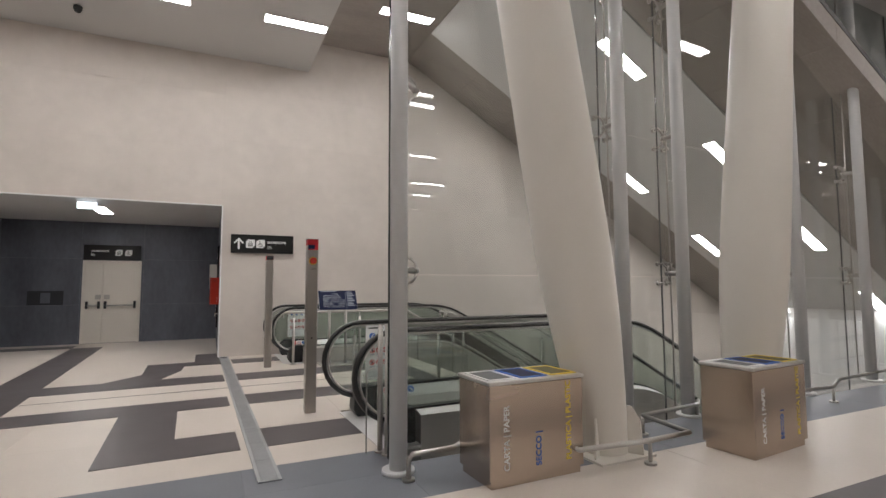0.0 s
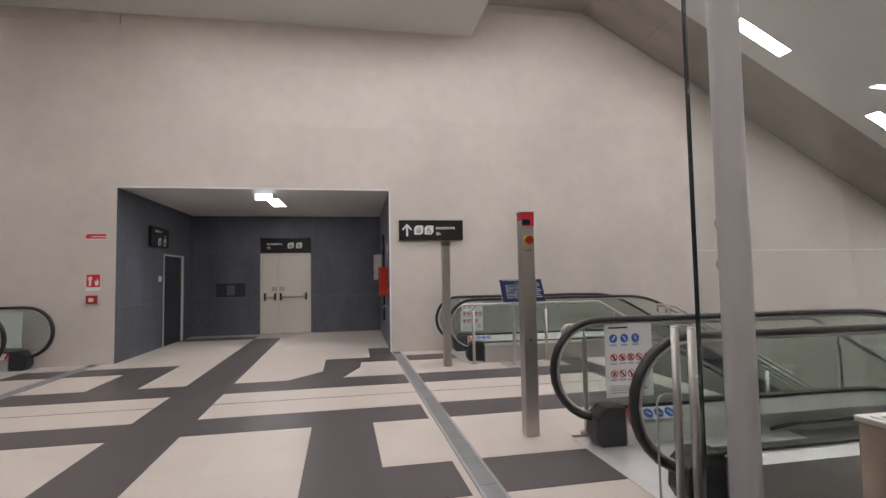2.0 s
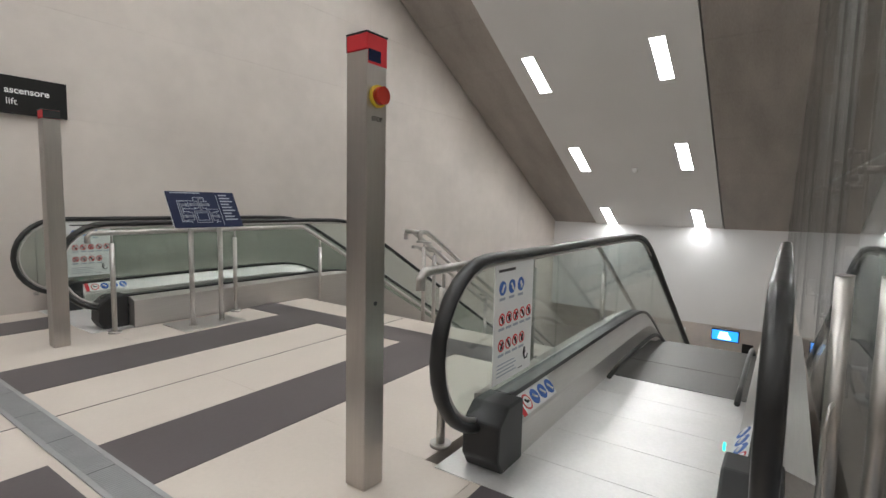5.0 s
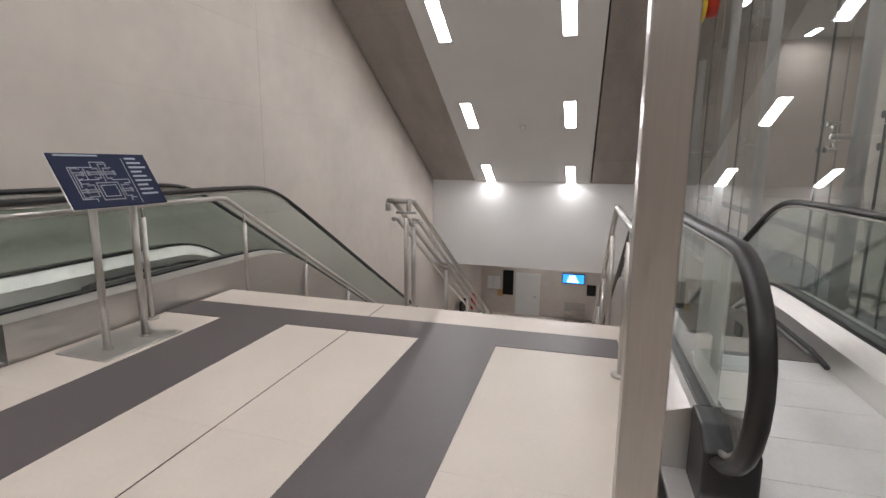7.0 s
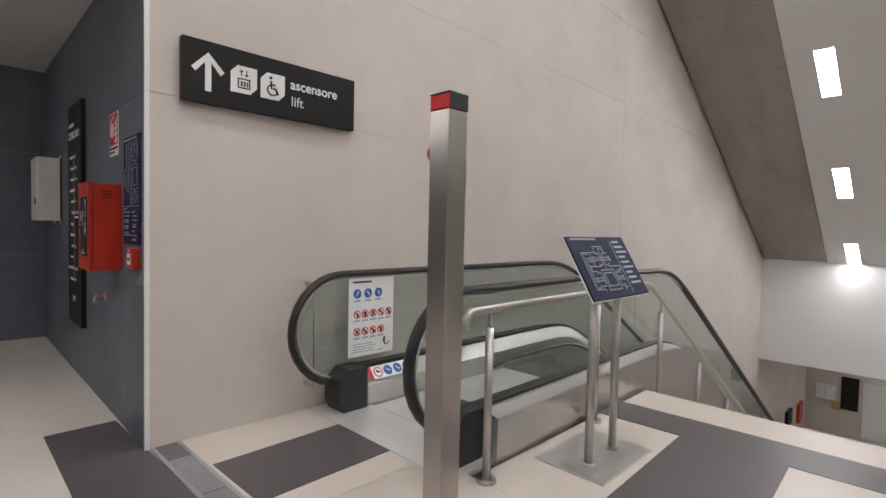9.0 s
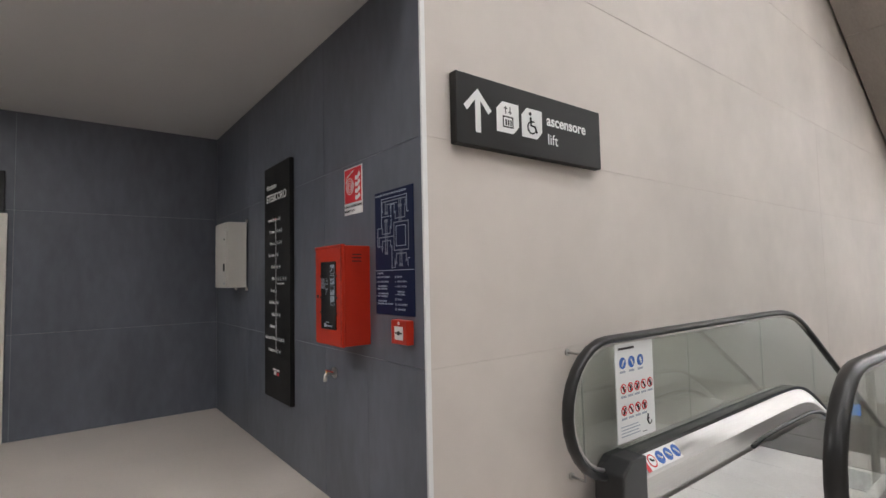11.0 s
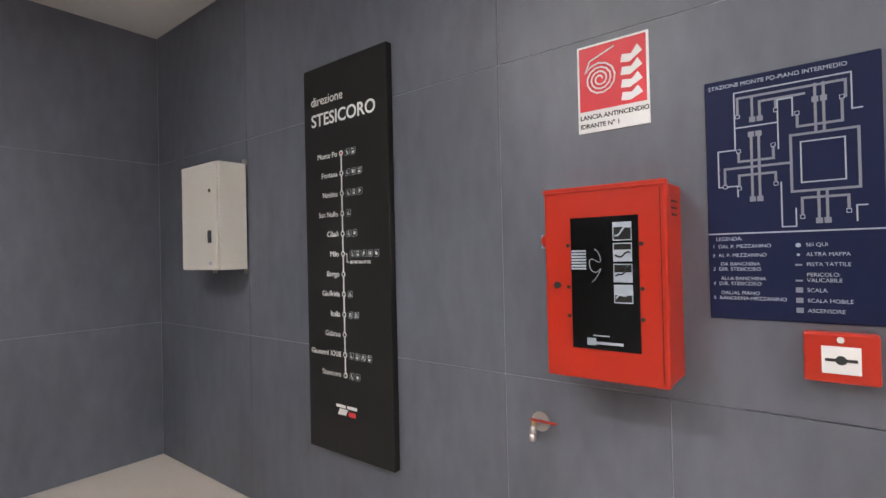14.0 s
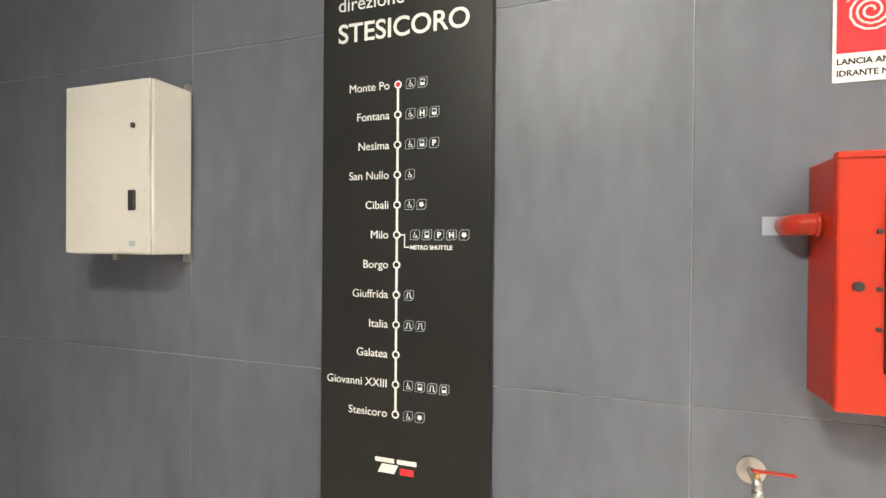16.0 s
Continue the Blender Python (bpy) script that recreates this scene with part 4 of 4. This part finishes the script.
tap = on_wall("water_tap", 11.05, 0.845, "small chrome tap with red lever on the slate wall", "tap")
part("rosette", rod((0, -0.008, 0), (0, 0, 0), 0.036, 20), TUBE, tap)
body = part("body", tube(bmesh.new(), [(0, 0, 0), (0, -0.05, 0), (0, -0.066, -0.008), (0, -0.07, -0.03)], 0.012, 10), TUBE, tap, "chrome body")
part("spout", rod((0, -0.07, -0.025), (0, -0.07, -0.05), 0.013), TUBE, tap)
part("lever", cuboid(-0.012, 0.09, -0.068, -0.052, 0.018, 0.024, 0.002, 1), RED, tap, "red lever")
part("stem", rod((0, -0.06, 0.0), (0, -0.06, 0.02), 0.008), BRASS, tap)

# further things of the recess
boxw = thing("wall_recess_box", pose(-3.94, 14.23, 0.99), "dark flush cover plates on the slate wall", "panel")
part("plate", cuboid(-0.37, 0.37, -0.012, 0, 0.02, 0.38), DARK_LEAF, boxw)
for k in range(3):
    part("cover", cuboid(-0.34 + 0.24 * k, -0.14 + 0.24 * k, -0.02, -0.012, 0.07, 0.33, 0.003, 1), DARK_WALL if k == 1 else DARK_LEAF, boxw)
swi = thing("door_switch", pose(-4.9, 12.0, 1.45, 0, 0, 90), "small white access switch beside the side door", "switch")
part("plate", cuboid(-0.05, 0.05, -0.03, 0, 0, 0.12, 0.004, 1), SIGN_WHITE, swi)
part("key", cuboid(-0.03, 0.03, -0.036, -0.03, 0.02, 0.1), GREY_PANEL, swi)
ex = thing("exit_light", pose(-2.42, 10.3, 3.0), "lit white emergency sign hanging in the recess", "light")
part("body", cuboid(-0.16, 0.16, -0.02, 0.02, 0, 0.13, 0.004, 1), EXIT_LIGHT, ex, "lit sign body")
for x in (-0.1, 0.1):
    part("hanger", rod((x, 0, 0.13), (x, 0, 0.168), 0.005), TUBE, ex)

# on the cream wall beyond the recess
e1 = thing("extinguisher_sign", pose(-5.22, 10.0, 2.22), "long red and white fire equipment sign", "sign")
part("plate", cuboid(-0.17, 0.17, -0.004, 0, 0, 0.11), SIGN_WHITE, e1)
part("red_band", cuboid(-0.16, 0.16, -0.005, -0.004, 0.06, 0.1), SIGN_RED, e1)
part("caption", cuboid(-0.1, 0.16, -0.005, -0.004, 0.015, 0.045), SIGN_RED, e1)
part("roundel", rod((-0.13, -0.005, 0.055), (-0.13, -0.007, 0.055), 0.045), SIGN_RED, e1)
e2 = thing("alarm_sign", pose(-5.26, 10.0, 1.31), "red and white fire alarm sign", "sign")
part("plate", cuboid(-0.115, 0.115, -0.004, 0, 0, 0.29), SIGN_WHITE, e2)
part("red_field", cuboid(-0.11, 0.11, -0.005, -0.004, 0.06, 0.285), SIGN_RED, e2)
part("finger", cuboid(-0.07, -0.03, -0.006, -0.005, 0.09, 0.2), SIGN_WHITE, e2)
part("roundel", rod((-0.05, -0.005, 0.215), (-0.05, -0.006, 0.215), 0.035), SIGN_WHITE, e2)
part("flame", loft([[(x, y, z) for x, z in ((0.03, 0.09), (0.08, 0.09), (0.09, 0.15), (0.06, 0.22), (0.05, 0.15), (0.02, 0.18))] for y in (-0.006, -0.005)]), SIGN_WHITE, e2)
e3 = thing("fire_call_point", pose(-5.27, 10.0, 1.08), "red manual fire alarm call point", "alarm")
part("housing", cuboid(-0.085, 0.085, -0.05, 0, 0, 0.14, 0.006, 2), RED, e3)
part("press_plate", cuboid(-0.04, 0.04, -0.052, -0.05, 0.03, 0.1), SIGN_WHITE, e3)

# ---- glass screen ----
screen = thing("glass_screen", pose(0, 0, 0), "tall point-fixed glass screen along the escalator", "glass wall", kind="structure")
joints = [1.23, 3.76, 4.72, 7.1, 8.95, 11.0, 13.2, 15.3]
for a, b in zip(joints, joints[1:]):
    for z0, z1 in ((-0.25, 1.56), (1.57, 3.22), (3.23, 4.85), (4.86, 6.42)):
        p = part("pane", poly([(a + 0.006, glass_y(a) - 0.008), (b - 0.006, glass_y(b) - 0.008), (b - 0.006, glass_y(b) + 0.008), (a + 0.006, glass_y(a) + 0.008)], z0, z1), WALL_GLASS, screen, "clear glass pane")
        p.visible_shadow = False
for a in joints:
    y = glass_y(a)
    if a < 2:
        part("glass_edge", cuboid(a - 0.006, a + 0.006, y - 0.012, y + 0.012, -0.2, 6.42), GLASS_EDGE, screen, "dark polished glass edge")
    else:
        part("sealant_joint", cuboid(a - 0.005, a + 0.005, y - 0.009, y + 0.009, -0.2, 6.42), SHADE_JOINT_DARK, screen, "dark grey sealant joint")
        part("tie_rod", rod((a, y - 0.13, 0.0), (a, y - 0.13, 6.42), 0.009, 10), TUBE, screen, "thin polished steel tie rod")
    py = 2.37 if a < 2 else y - 0.3
    pole = thing("steel_pole", pose(a - 0.03 if a < 2 else a, py, 0), "tall grey painted steel tube beside the glass", "pole", "steel tubes of the glass screen")
    part("tube", rod((0, 0, 0.0), (0, 0, 6.42), 0.072, 24), POLE_PAINT, pole)
    part("foot", tube(bmesh.new(), ((0, 0, 0), (0, 0, 0.03)), 0.13, 24, up=(1, 0, 0)), POLE_PAINT, pole)
    ax = 0.26 if a < 2 else 0.0
    for z in (1.60, 3.225, 4.855):
        arm = part("spider_arm", rod((0, 0, z), (ax, y - py - 0.07, z), 0.028), TUBE, pole, "polished steel spider arm")
        part("arm_clamp", rod((0.8 * ax, 0.8 * (y - py - 0.07), z), (0.93 * ax, 0.93 * (y - py - 0.07), z), 0.034), TUBE, arm)
        for sx in (-1, 1):
            for sz in (-1, 1):
                if a < 2 and sx > 0:
                    continue
                fx, fz = ax + sx * 0.075, z + sz * 0.115
                part("finger", tube(bmesh.new(), ((ax, y - py - 0.09, z), (ax + sx * 0.025, y - py - 0.095, z + sz * 0.07), (fx, y - py - 0.085, fz)), 0.013, 8), TUBE, arm)
                part("bolt", rod((fx, y - py - 0.10, fz), (fx, y - py - 0.03, fz), 0.013), TUBE, arm)
                part("disc", rod((fx, y - py - 0.035, fz), (fx, y - py - 0.010, fz), 0.028, 18), TUBE, arm, "polished steel clamping disc")
                part("gasket", rod((fx, y - py - 0.010, fz), (fx, y - py - 0.008, fz), 0.030, 18), RUBBER, arm)
for x, y in ((1.22, 2.90), (1.25, 2.79)):
    gp = thing("guard_post", pose(x, y, 0), "short satin steel guard post at the escalator entry", "post", "guard posts")
    part("shaft", rod((0, 0, 0), (0, 0, 1.12), 0.024), TUBE, gp)
    part("cap", rod((0, 0, 1.12), (0, 0, 1.125), 0.025), TUBE, gp)
    part("foot", tube(bmesh.new(), ((0, 0, 0), (0, 0, 0.015)), 0.05, 16, up=(1, 0, 0)), TUBE, gp)

hook = thing("hook_rod", pose(1.17, 2.86, 0), "thin bent steel rod beside the guard post", "rod")
part("rod", tube(bmesh.new(), [(-0.07, 0.06, 0.0), (-0.07, 0.06, 0.68), (-0.055, 0.055, 0.715), (-0.02, 0.05, 0.73), (0.06, 0.035, 0.73)], 0.0065, 8, up=(0, 1, 0)), TUBE, hook)


# ---- leaning columns ----
def column(base, lean, label):
    col = thing("leaning_column", pose(*base), label, "column", "leaning columns")
    bm = bmesh.new()
    rings = []
    for k in range(25):
        z = 6.42 * k / 24
        r = 0.20 + 0.13 * math.sin(min(z / 1.9, 1) * math.pi / 2) - 0.05 * max(0, (z - 2.5) / 3.9)
        rings.append([bm.verts.new((lean * z + r * math.cos(a), r * math.sin(a), z)) for a in [j * math.tau / 40 for j in range(40)]])
    for a, b in zip(rings, rings[1:]):
        for j in range(40):
            bm.faces.new((a[j], a[(j + 1) % 40], b[(j + 1) % 40], b[j])).smooth = True
    part("shaft", bm, COLUMN_PAINT, col, "off-white painted tapering shaft")
    part("base_plate", cuboid(-0.3, 0.3, -0.3, 0.3, 0, 0.02), COLUMN_PAINT, col)
    for a in range(4):
        c, s = math.cos(a * math.pi / 2 + 0.6), math.sin(a * math.pi / 2 + 0.6)
        pts = [(0.17, 0.02), (0.33, 0.02), (0.31, 0.30), (0.24, 0.42), (0.2, 0.42)]
        part("gusset", loft([[(c * p + s * w, s * p - c * w, z) for p, z in pts] for w in (-0.008, 0.008)]), COLUMN_PAINT, col, "welded gusset")


column((3.02, 2.05, 0), -0.174, "off-white leaning steel column beside the bins")
column((4.92, 2.0, 0), 0.125, "off-white leaning steel column beside the glass")


# ---- recycling bins ----
def recycling_bin(m, label):
    b = thing("recycling_bin", m, label, "recycling bin", "recycling bins")
    part("body", cuboid(-0.43, 0.43, -0.235, 0.235, 0.06, 0.735, 0.006, 2), BIN_STEEL, b, "brushed steel body")
    part("plinth", cuboid(-0.41, 0.41, -0.215, 0.215, 0.0, 0.06), BIN_STEEL, b)
    part("lid", cuboid(-0.44, 0.44, -0.245, 0.245, 0.737, 0.765, 0.006, 2), STEEL_H, b, "steel lid")
    for k, (x, c, words) in enumerate(((-0.285, SIGN_WHITE, "CARTA | PAPER"), (0.0, SIGN_BLUE, "SECCO |"), (0.285, YELLOW, "PLASTICA | PLASTIC"))):
        bm = bmesh.new()
        for q in ((-0.125, 0.125, -0.19, -0.168), (-0.125, 0.125, 0.168, 0.19), (-0.125, -0.104, -0.168, 0.168), (0.104, 0.125, -0.168, 0.168)):
            bx(bm, x + q[0], x + q[1], q[2], q[3], 0.765, 0.772)
        part("opening_frame", bm, c, b, ("white", "blue", "yellow")[k] + " frame of the opening")
        # Lid is not cut: flat dark fills paint the shade inside each opening.
        part("opening", cuboid(x - 0.104, x + 0.104, -0.168, 0.168, 0.765, 0.768), (SHADE_JOINT_DARK, MAP_BLUE, OLIVE_SHADE)[k], b, "flat dark fill for the shaded inside of the opening")
        text("lettering", words, 0.068, c, b, pose(x + 0.02, -0.2365, 0.12, 90, -90, 0), "LEFT", 0.001)


recycling_bin(pose(2.09, 1.97, 0, 0, 0, 1), "three-way brushed steel recycling bin by the column")
recycling_bin(pose(4.37, 1.57, 0, 0, 0, 5), "three-way brushed steel recycling bin on the cream floor")

# low tube barriers along the glass
for pts, feet in (([(1.21, 2.17), (1.6, 2.18), (1.75, 2.30)], (0,)), ([(2.42, 1.95), (2.45, 1.70), (3.13, 1.64), (3.62, 1.66), (3.70, 2.25), (4.6, 2.33), (4.75, 2.45)], (2, 4)), ([(5.2, 2.42), (6.2, 2.26), (6.9, 2.22), (7.5, 2.46), (9.0, 2.58), (11.2, 2.66)], (0, 2, 4))):
    bar = thing("low_barrier", pose(0, 0, 0), "low satin steel tube barrier in front of the glass", "barrier", "low tube barriers")
    ends = [(pts[0][0], pts[0][1], 0.02), (pts[0][0], pts[0][1], 0.15)]
    part("tube", tube(bmesh.new(), ends + [(x + 0.03 * (i == 0), y, 0.19) for i, (x, y) in enumerate(pts)] + [(pts[-1][0], pts[-1][1] + 0.02, 0.15), (pts[-1][0], pts[-1][1] + 0.02, 0.02)], 0.021, 10), TUBE, bar)
    for i in feet:
        x, y = pts[i]
        f = part("foot", rod((x, y, 0.0), (x, y, 0.18), 0.016), TUBE, bar)
        part("foot_plate", tube(bmesh.new(), ((x, y, 0), (x, y, 0.02)), 0.05, 16, up=(1, 0, 0)), TUBE, f)

# small wall stubs beside the escalator
for z in (0.97, 0.2):
    stub = thing("wall_bracket", pose(1.1, 9.98, z), "small steel bracket on the cream wall", "bracket", "wall brackets")
    part("stem", rod((0, 0.02, 0), (0, -0.09, 0), 0.008), TUBE, stub)
    part("plate", rod((0, 0.018, 0), (0, 0.008, 0), 0.022), TUBE, stub)
wire = thing("guard_wire", pose(1.1, 9.89, 0), "thin steel rod between the wall brackets", "rod")
part("rod", rod((0, 0, 0.2), (0, 0, 0.97), 0.006), TUBE, wire)

# ---- lower hall ----
tv = thing("screen", pose(24.38, 5.55, -4.56), "lit blue information screen on the back wall", "screen")
part("housing", cuboid(0, 0.10, -0.55, 0.55, 0, 0.52, 0.01, 1), BLACK_PLASTIC, tv)
part("display", cuboid(-0.004, 0, -0.51, 0.51, 0.04, 0.48), SCREEN, tv, "lit blue display")
for k in range(4):
    part("caption", cuboid(-0.006, -0.004, -0.25 + 0.05 * k, 0.3 - 0.03 * k, 0.1 + 0.09 * k, 0.14 + 0.09 * k), EXIT_LIGHT, tv)
d3 = thing("door_3", pose(24.5, 7.8, -6.4), "white door in the lower hall, closed", "door", kind="structure")
part("leaf", cuboid(-0.04, 0.02, -0.62, 0.62, 0, 2.2), SIGN_WHITE, d3)
part("handle", rod((-0.08, -0.45, 1.0), (-0.08, -0.33, 1.0), 0.02), BLACK_PLASTIC, d3)
for y0, y1, z0, z1 in ((8.55, 9.1, -5.4, -4.1), (4.45, 4.88, -5.12, -4.57)):
    pn = thing("dark_panel", pose(24.5, (y0 + y1) / 2, z0), "dark information panel on the lower wall", "sign", "dark panels")
    part("board", cuboid(-0.06, 0, (y0 - y1) / 2, (y1 - y0) / 2, 0, z1 - z0, 0.005, 1), BLACK_SIGN, pn)
fuse_box = thing("wall_box", pose(24.5, 9.58, -5.1), "white wall cabinet in the lower hall", "cabinet")
part("body", cuboid(-0.18, 0, -0.32, 0.32, 0, 0.62, 0.01, 1), SIGN_WHITE, fuse_box)
part("door_gap", cuboid(-0.183, -0.18, -0.004, 0.004, 0.02, 0.6), SHADE_JOINT_DARK, fuse_box)
plaque = thing("brass_plaque", pose(24.5, 9.22, -5.5), "small shiny brass fitting on the lower wall", "fitting")
part("plate", cuboid(-0.03, 0, -0.16, 0.16, 0, 0.34, 0.01, 1), BRASS, plaque)
part("knob", rod((-0.03, 0, 0.17), (-0.09, 0, 0.17), 0.07, 16), BRASS, plaque)
bench = thing("bench", pose(24.0, 5.4, -6.4), "grey metal bench against the lower back wall", "bench")
part("seat", cuboid(-0.25, 0.2, -0.5, 0.5, 0.42, 0.47, 0.01, 1), STEEL, bench)
part("backrest", cuboid(0.2, 0.24, -0.5, 0.5, 0.5, 0.95, 0.01, 1), STEEL, bench)
for y in (-0.42, 0.42):
    part("leg", cuboid(-0.2, 0.2, y - 0.02, y + 0.02, 0, 0.42), STEEL, bench)
for x, z0, z1, m, n in ((19.5, -5.0, -4.5, BLACK_SIGN, "wall_notice"), (21.5, -5.4, -4.7, RED, "fire_hose_cabinet")):
    wn = thing(n, pose(x, 10.02, z0), "small dark notice on the lower wall" if m is BLACK_SIGN else "red fire cabinet on the lower wall", "sign" if m is BLACK_SIGN else "fire cabinet")
    part("body", cuboid(-0.35, 0.35, -0.1, 0, 0, z1 - z0, 0.005, 1), m, wn)

# ---- gutters ----
for x0, x1, ya, yb, c in ((0.025, 0.195, 9.98, 2.6, 0.02), (-5.28, -5.11, 9.98, 2.6, 0.02)):
    g = thing("floor_gutter", pose((x0 + x1) / 2, 10, 0, 0, 0, 1.2), "slotted galvanised floor drain set in the stone", "drain", "floor drains")
    # Dark sheet just under the bars stands in for the gutter's shaded depth.
    part("channel", cuboid(-0.085, 0.085, yb - 10, -0.01, -0.01, 0.0062), SHADE_JOINT_DARK, g)
    for s in (-1, 1):
        part("edge_bar", cuboid(s * 0.075 - 0.012, s * 0.075 + 0.012, yb - 10, -0.01, 0.0, 0.010), GRATE, g)
    bar_me = finish("grate_section", (lambda bm: [bx(bm, -0.063, 0.063, 0.018 * k, 0.018 * k + 0.012, 0.0, 0.009) for k in range(28)] and bm)(bmesh.new()), GRATE)
    cover_me = finish("cover_plate", cuboid(-0.063, 0.063, 0.0, 0.25, 0.0, 0.0095), GRATE)
    y = yb - 10
    k = 0
    while y < -0.6:
        part_mesh("grate_section", bar_me, g, pose(0, y, 0))
        y += 0.51
        k += 1

# ---- wall slabs and floor stones ----
bm_cache = {}


def slab(parent, name, mat, size, at, bevel=0.001):
    """Slab of size (w, thickness, h) whose face is local y = 0 and which grows to +y; meshes are shared."""
    key = (name, mat.name, tuple(round(s, 3) for s in size))
    if key not in bm_cache:
        w, t, h = size
        bm_cache[key] = finish(name, cuboid(0.0015, w - 0.0015, 0, t, 0.0015, h - 0.0015, bevel, 1), mat)
    return part_mesh(name, bm_cache[key], parent, at)


recess_rows = ((0.0, 1.0), (1.0, 1.2), (2.2, 0.967))
for z, h in recess_rows:
    cuts = [14.23, 13.0, 11.2, 10.6, 10.0] if z < 0.5 else [14.23, 13.0, 11.2, 10.0]
    for a, b in zip(cuts, cuts[1:]):
        slab(wall_recess, "slab", DARK_WALL, (a - b, 0.02, h), pose(0, a, z, 0, 0, -90))
    for a, b in zip((-4.9, -3.23, -1.83, 0.0), (-3.23, -1.83, 0.0)):
        z0 = z
        slab(wall_recess_back, "slab", DARK_WALL, (b - a, 0.02, h), pose(a, 14.23, z0))
    for a, b in zip((10.0, 11.2, 12.33, 13.57), (11.2, 12.33, 13.57, 14.23)):
        slab(wall_recess_side, "slab", DARK_WALL, (b - a, 0.02, h), pose(-4.9, a, z, 0, 0, 90))
rows = [(1.0 + 1.2 * k, 1.2 if k < 4 else 0.4) for k in range(-1, 5)]
for z, h in rows:
    z0, h0 = (0.0, 1.0) if z < 0 else (z, h)
    for x in [-14 + 4.55 * k for k in range(2)]:
        slab(bpy.data.objects["wall_cream"], "slab", CREAM_WALL, (4.55, 0.02, h0), pose(x, 10, z0))
for z, h in ((3.19, 1.21), (4.4, 1.2), (5.6, 1.2)):
    for x, w in ((-4.9, 4.9),):
        slab(bpy.data.objects["wall_cream_upper"], "slab", CREAM_WALL, (w, 0.02, h), pose(x, 10, z))
for k in range(-6, 6):
    z, h = 1.0 + 1.2 * k, 1.2 if k < 5 else 0.2
    for j in range(4):
        slab(wall_stair, "slab", CREAM_WALL, (6.5, 0.02, h), pose(0.0 + 6.5 * j, 10, z))
wall_stair.matrix_basis = pose(0, 10, 0, 0, 0, 0.6) @ pose(0, -10, 0)


def paving(parent, x0, x1, y0, y1, w, d, mat=None):
    ny, nx = max(1, round((y1 - y0) / d)), max(1, round((x1 - x0) / w))
    sx, sy = (x1 - x0) / nx, (y1 - y0) / ny
    for j in range(ny):
        for i in range(nx):
            key = ("stone", (mat or CREAM_FLOOR).name, round(sx, 3), round(sy, 3))
            if key not in bm_cache:
                bm_cache[key] = finish("stone", cuboid(0.0006, sx - 0.0006, 0.0006, sy - 0.0006, -0.014, 0.0, 0.0006, 1), mat or CREAM_FLOOR)
            part_mesh("stone", bm_cache[key], parent, pose(x0 + i * sx, y0 + j * sy, 0))


for ya, yb in ((2.95, 4.2), (4.2, 5.58), (5.58, 7.36), (7.36, 8.75), (8.75, 10)):
    paving(floor, -14, 1.25, ya, yb, 3.0, yb - ya)
paving(floor, -14, 1.25, 1.85, 2.95, 1.2, 0.55, BLUE_FLOOR)
paving(floor, 1.25, 24, 1.85, 2.55, 1.2, 0.7, BLUE_FLOOR)
paving(floor, -14, 24, 0.7, 1.85, 3.0, 1.15)
paving(floor, -14, 24, 0.1, 0.7, 3.0, 0.6, DARK_FLOOR)
paving(floor, -14, 24, -22, 0.1, 6.3, 5.5)
paving(floor_landing, 1.25, 3.6, 4.5, 8.4, 2.35, 3.9)
paving(floor_alcove, -4.9, 0, 10, 14.23, 2.45, 1.41)


def band(pts, parent=floor):
    """Dark inlay; the pattern is turned a little against the wall."""
    part("dark_band", poly([(u - 0.03 * (v - 5.3), v + 0.03 * u) for u, v in pts], -0.01, 0.004), DARK_FLOOR, parent)


def rect(u0, u1, v0, v1, parent=floor):
    band([(u0, v0), (u1, v0), (u1, v1), (u0, v1)], parent)


rect(-2.89, -2.27, 3.1, 13.25)
rect(-14, -2.89, 5.33, 5.90)
rect(-2.27, 0.08, 5.33, 5.90)
rect(0.25, 2.83, 5.33, 5.93)
rect(-14, -2.89, 7.09, 7.72)
rect(-2.27, 0.12, 7.09, 7.72)
rect(0.29, 2.83, 7.09, 7.725)
rect(2.83, 3.22, 4.45, 8.32)
rect(-1.08, -0.49, 3.48, 5.33)
rect(-0.49, 0.05, 3.48, 4.11)
rect(0.22, 1.24, 3.48, 4.11)
rect(-4.13, -3.5, 7.72, 9.55)
rect(-14, -4.13, 8.95, 9.55)
rect(-4.9, -2.89, 13.25, 13.8)
band([(-1.55, 7.72), (-1.08, 8.30), (-1.07, 9.45), (-0.29, 9.48), (-0.26, 10.65), (0.14, 10.65), (0.16, 9.65), (0.18, 9.0), (-0.46, 9.0), (-0.5, 8.5), (-0.78, 7.72)])
rect(0.36, 1.36, 8.95, 9.52)
part("expansion_joint", poly([(-14, 6.14), (1.25, 6.56), (1.25, 6.5645), (-14, 6.1445)], -0.01, 0.003), DARK_FLOOR, floor)
part("expansion_joint", poly([(1.25, 6.56), (3.55, 6.63), (3.55, 6.6345), (1.25, 6.5645)], -0.01, 0.003), DARK_FLOOR, floor_landing)
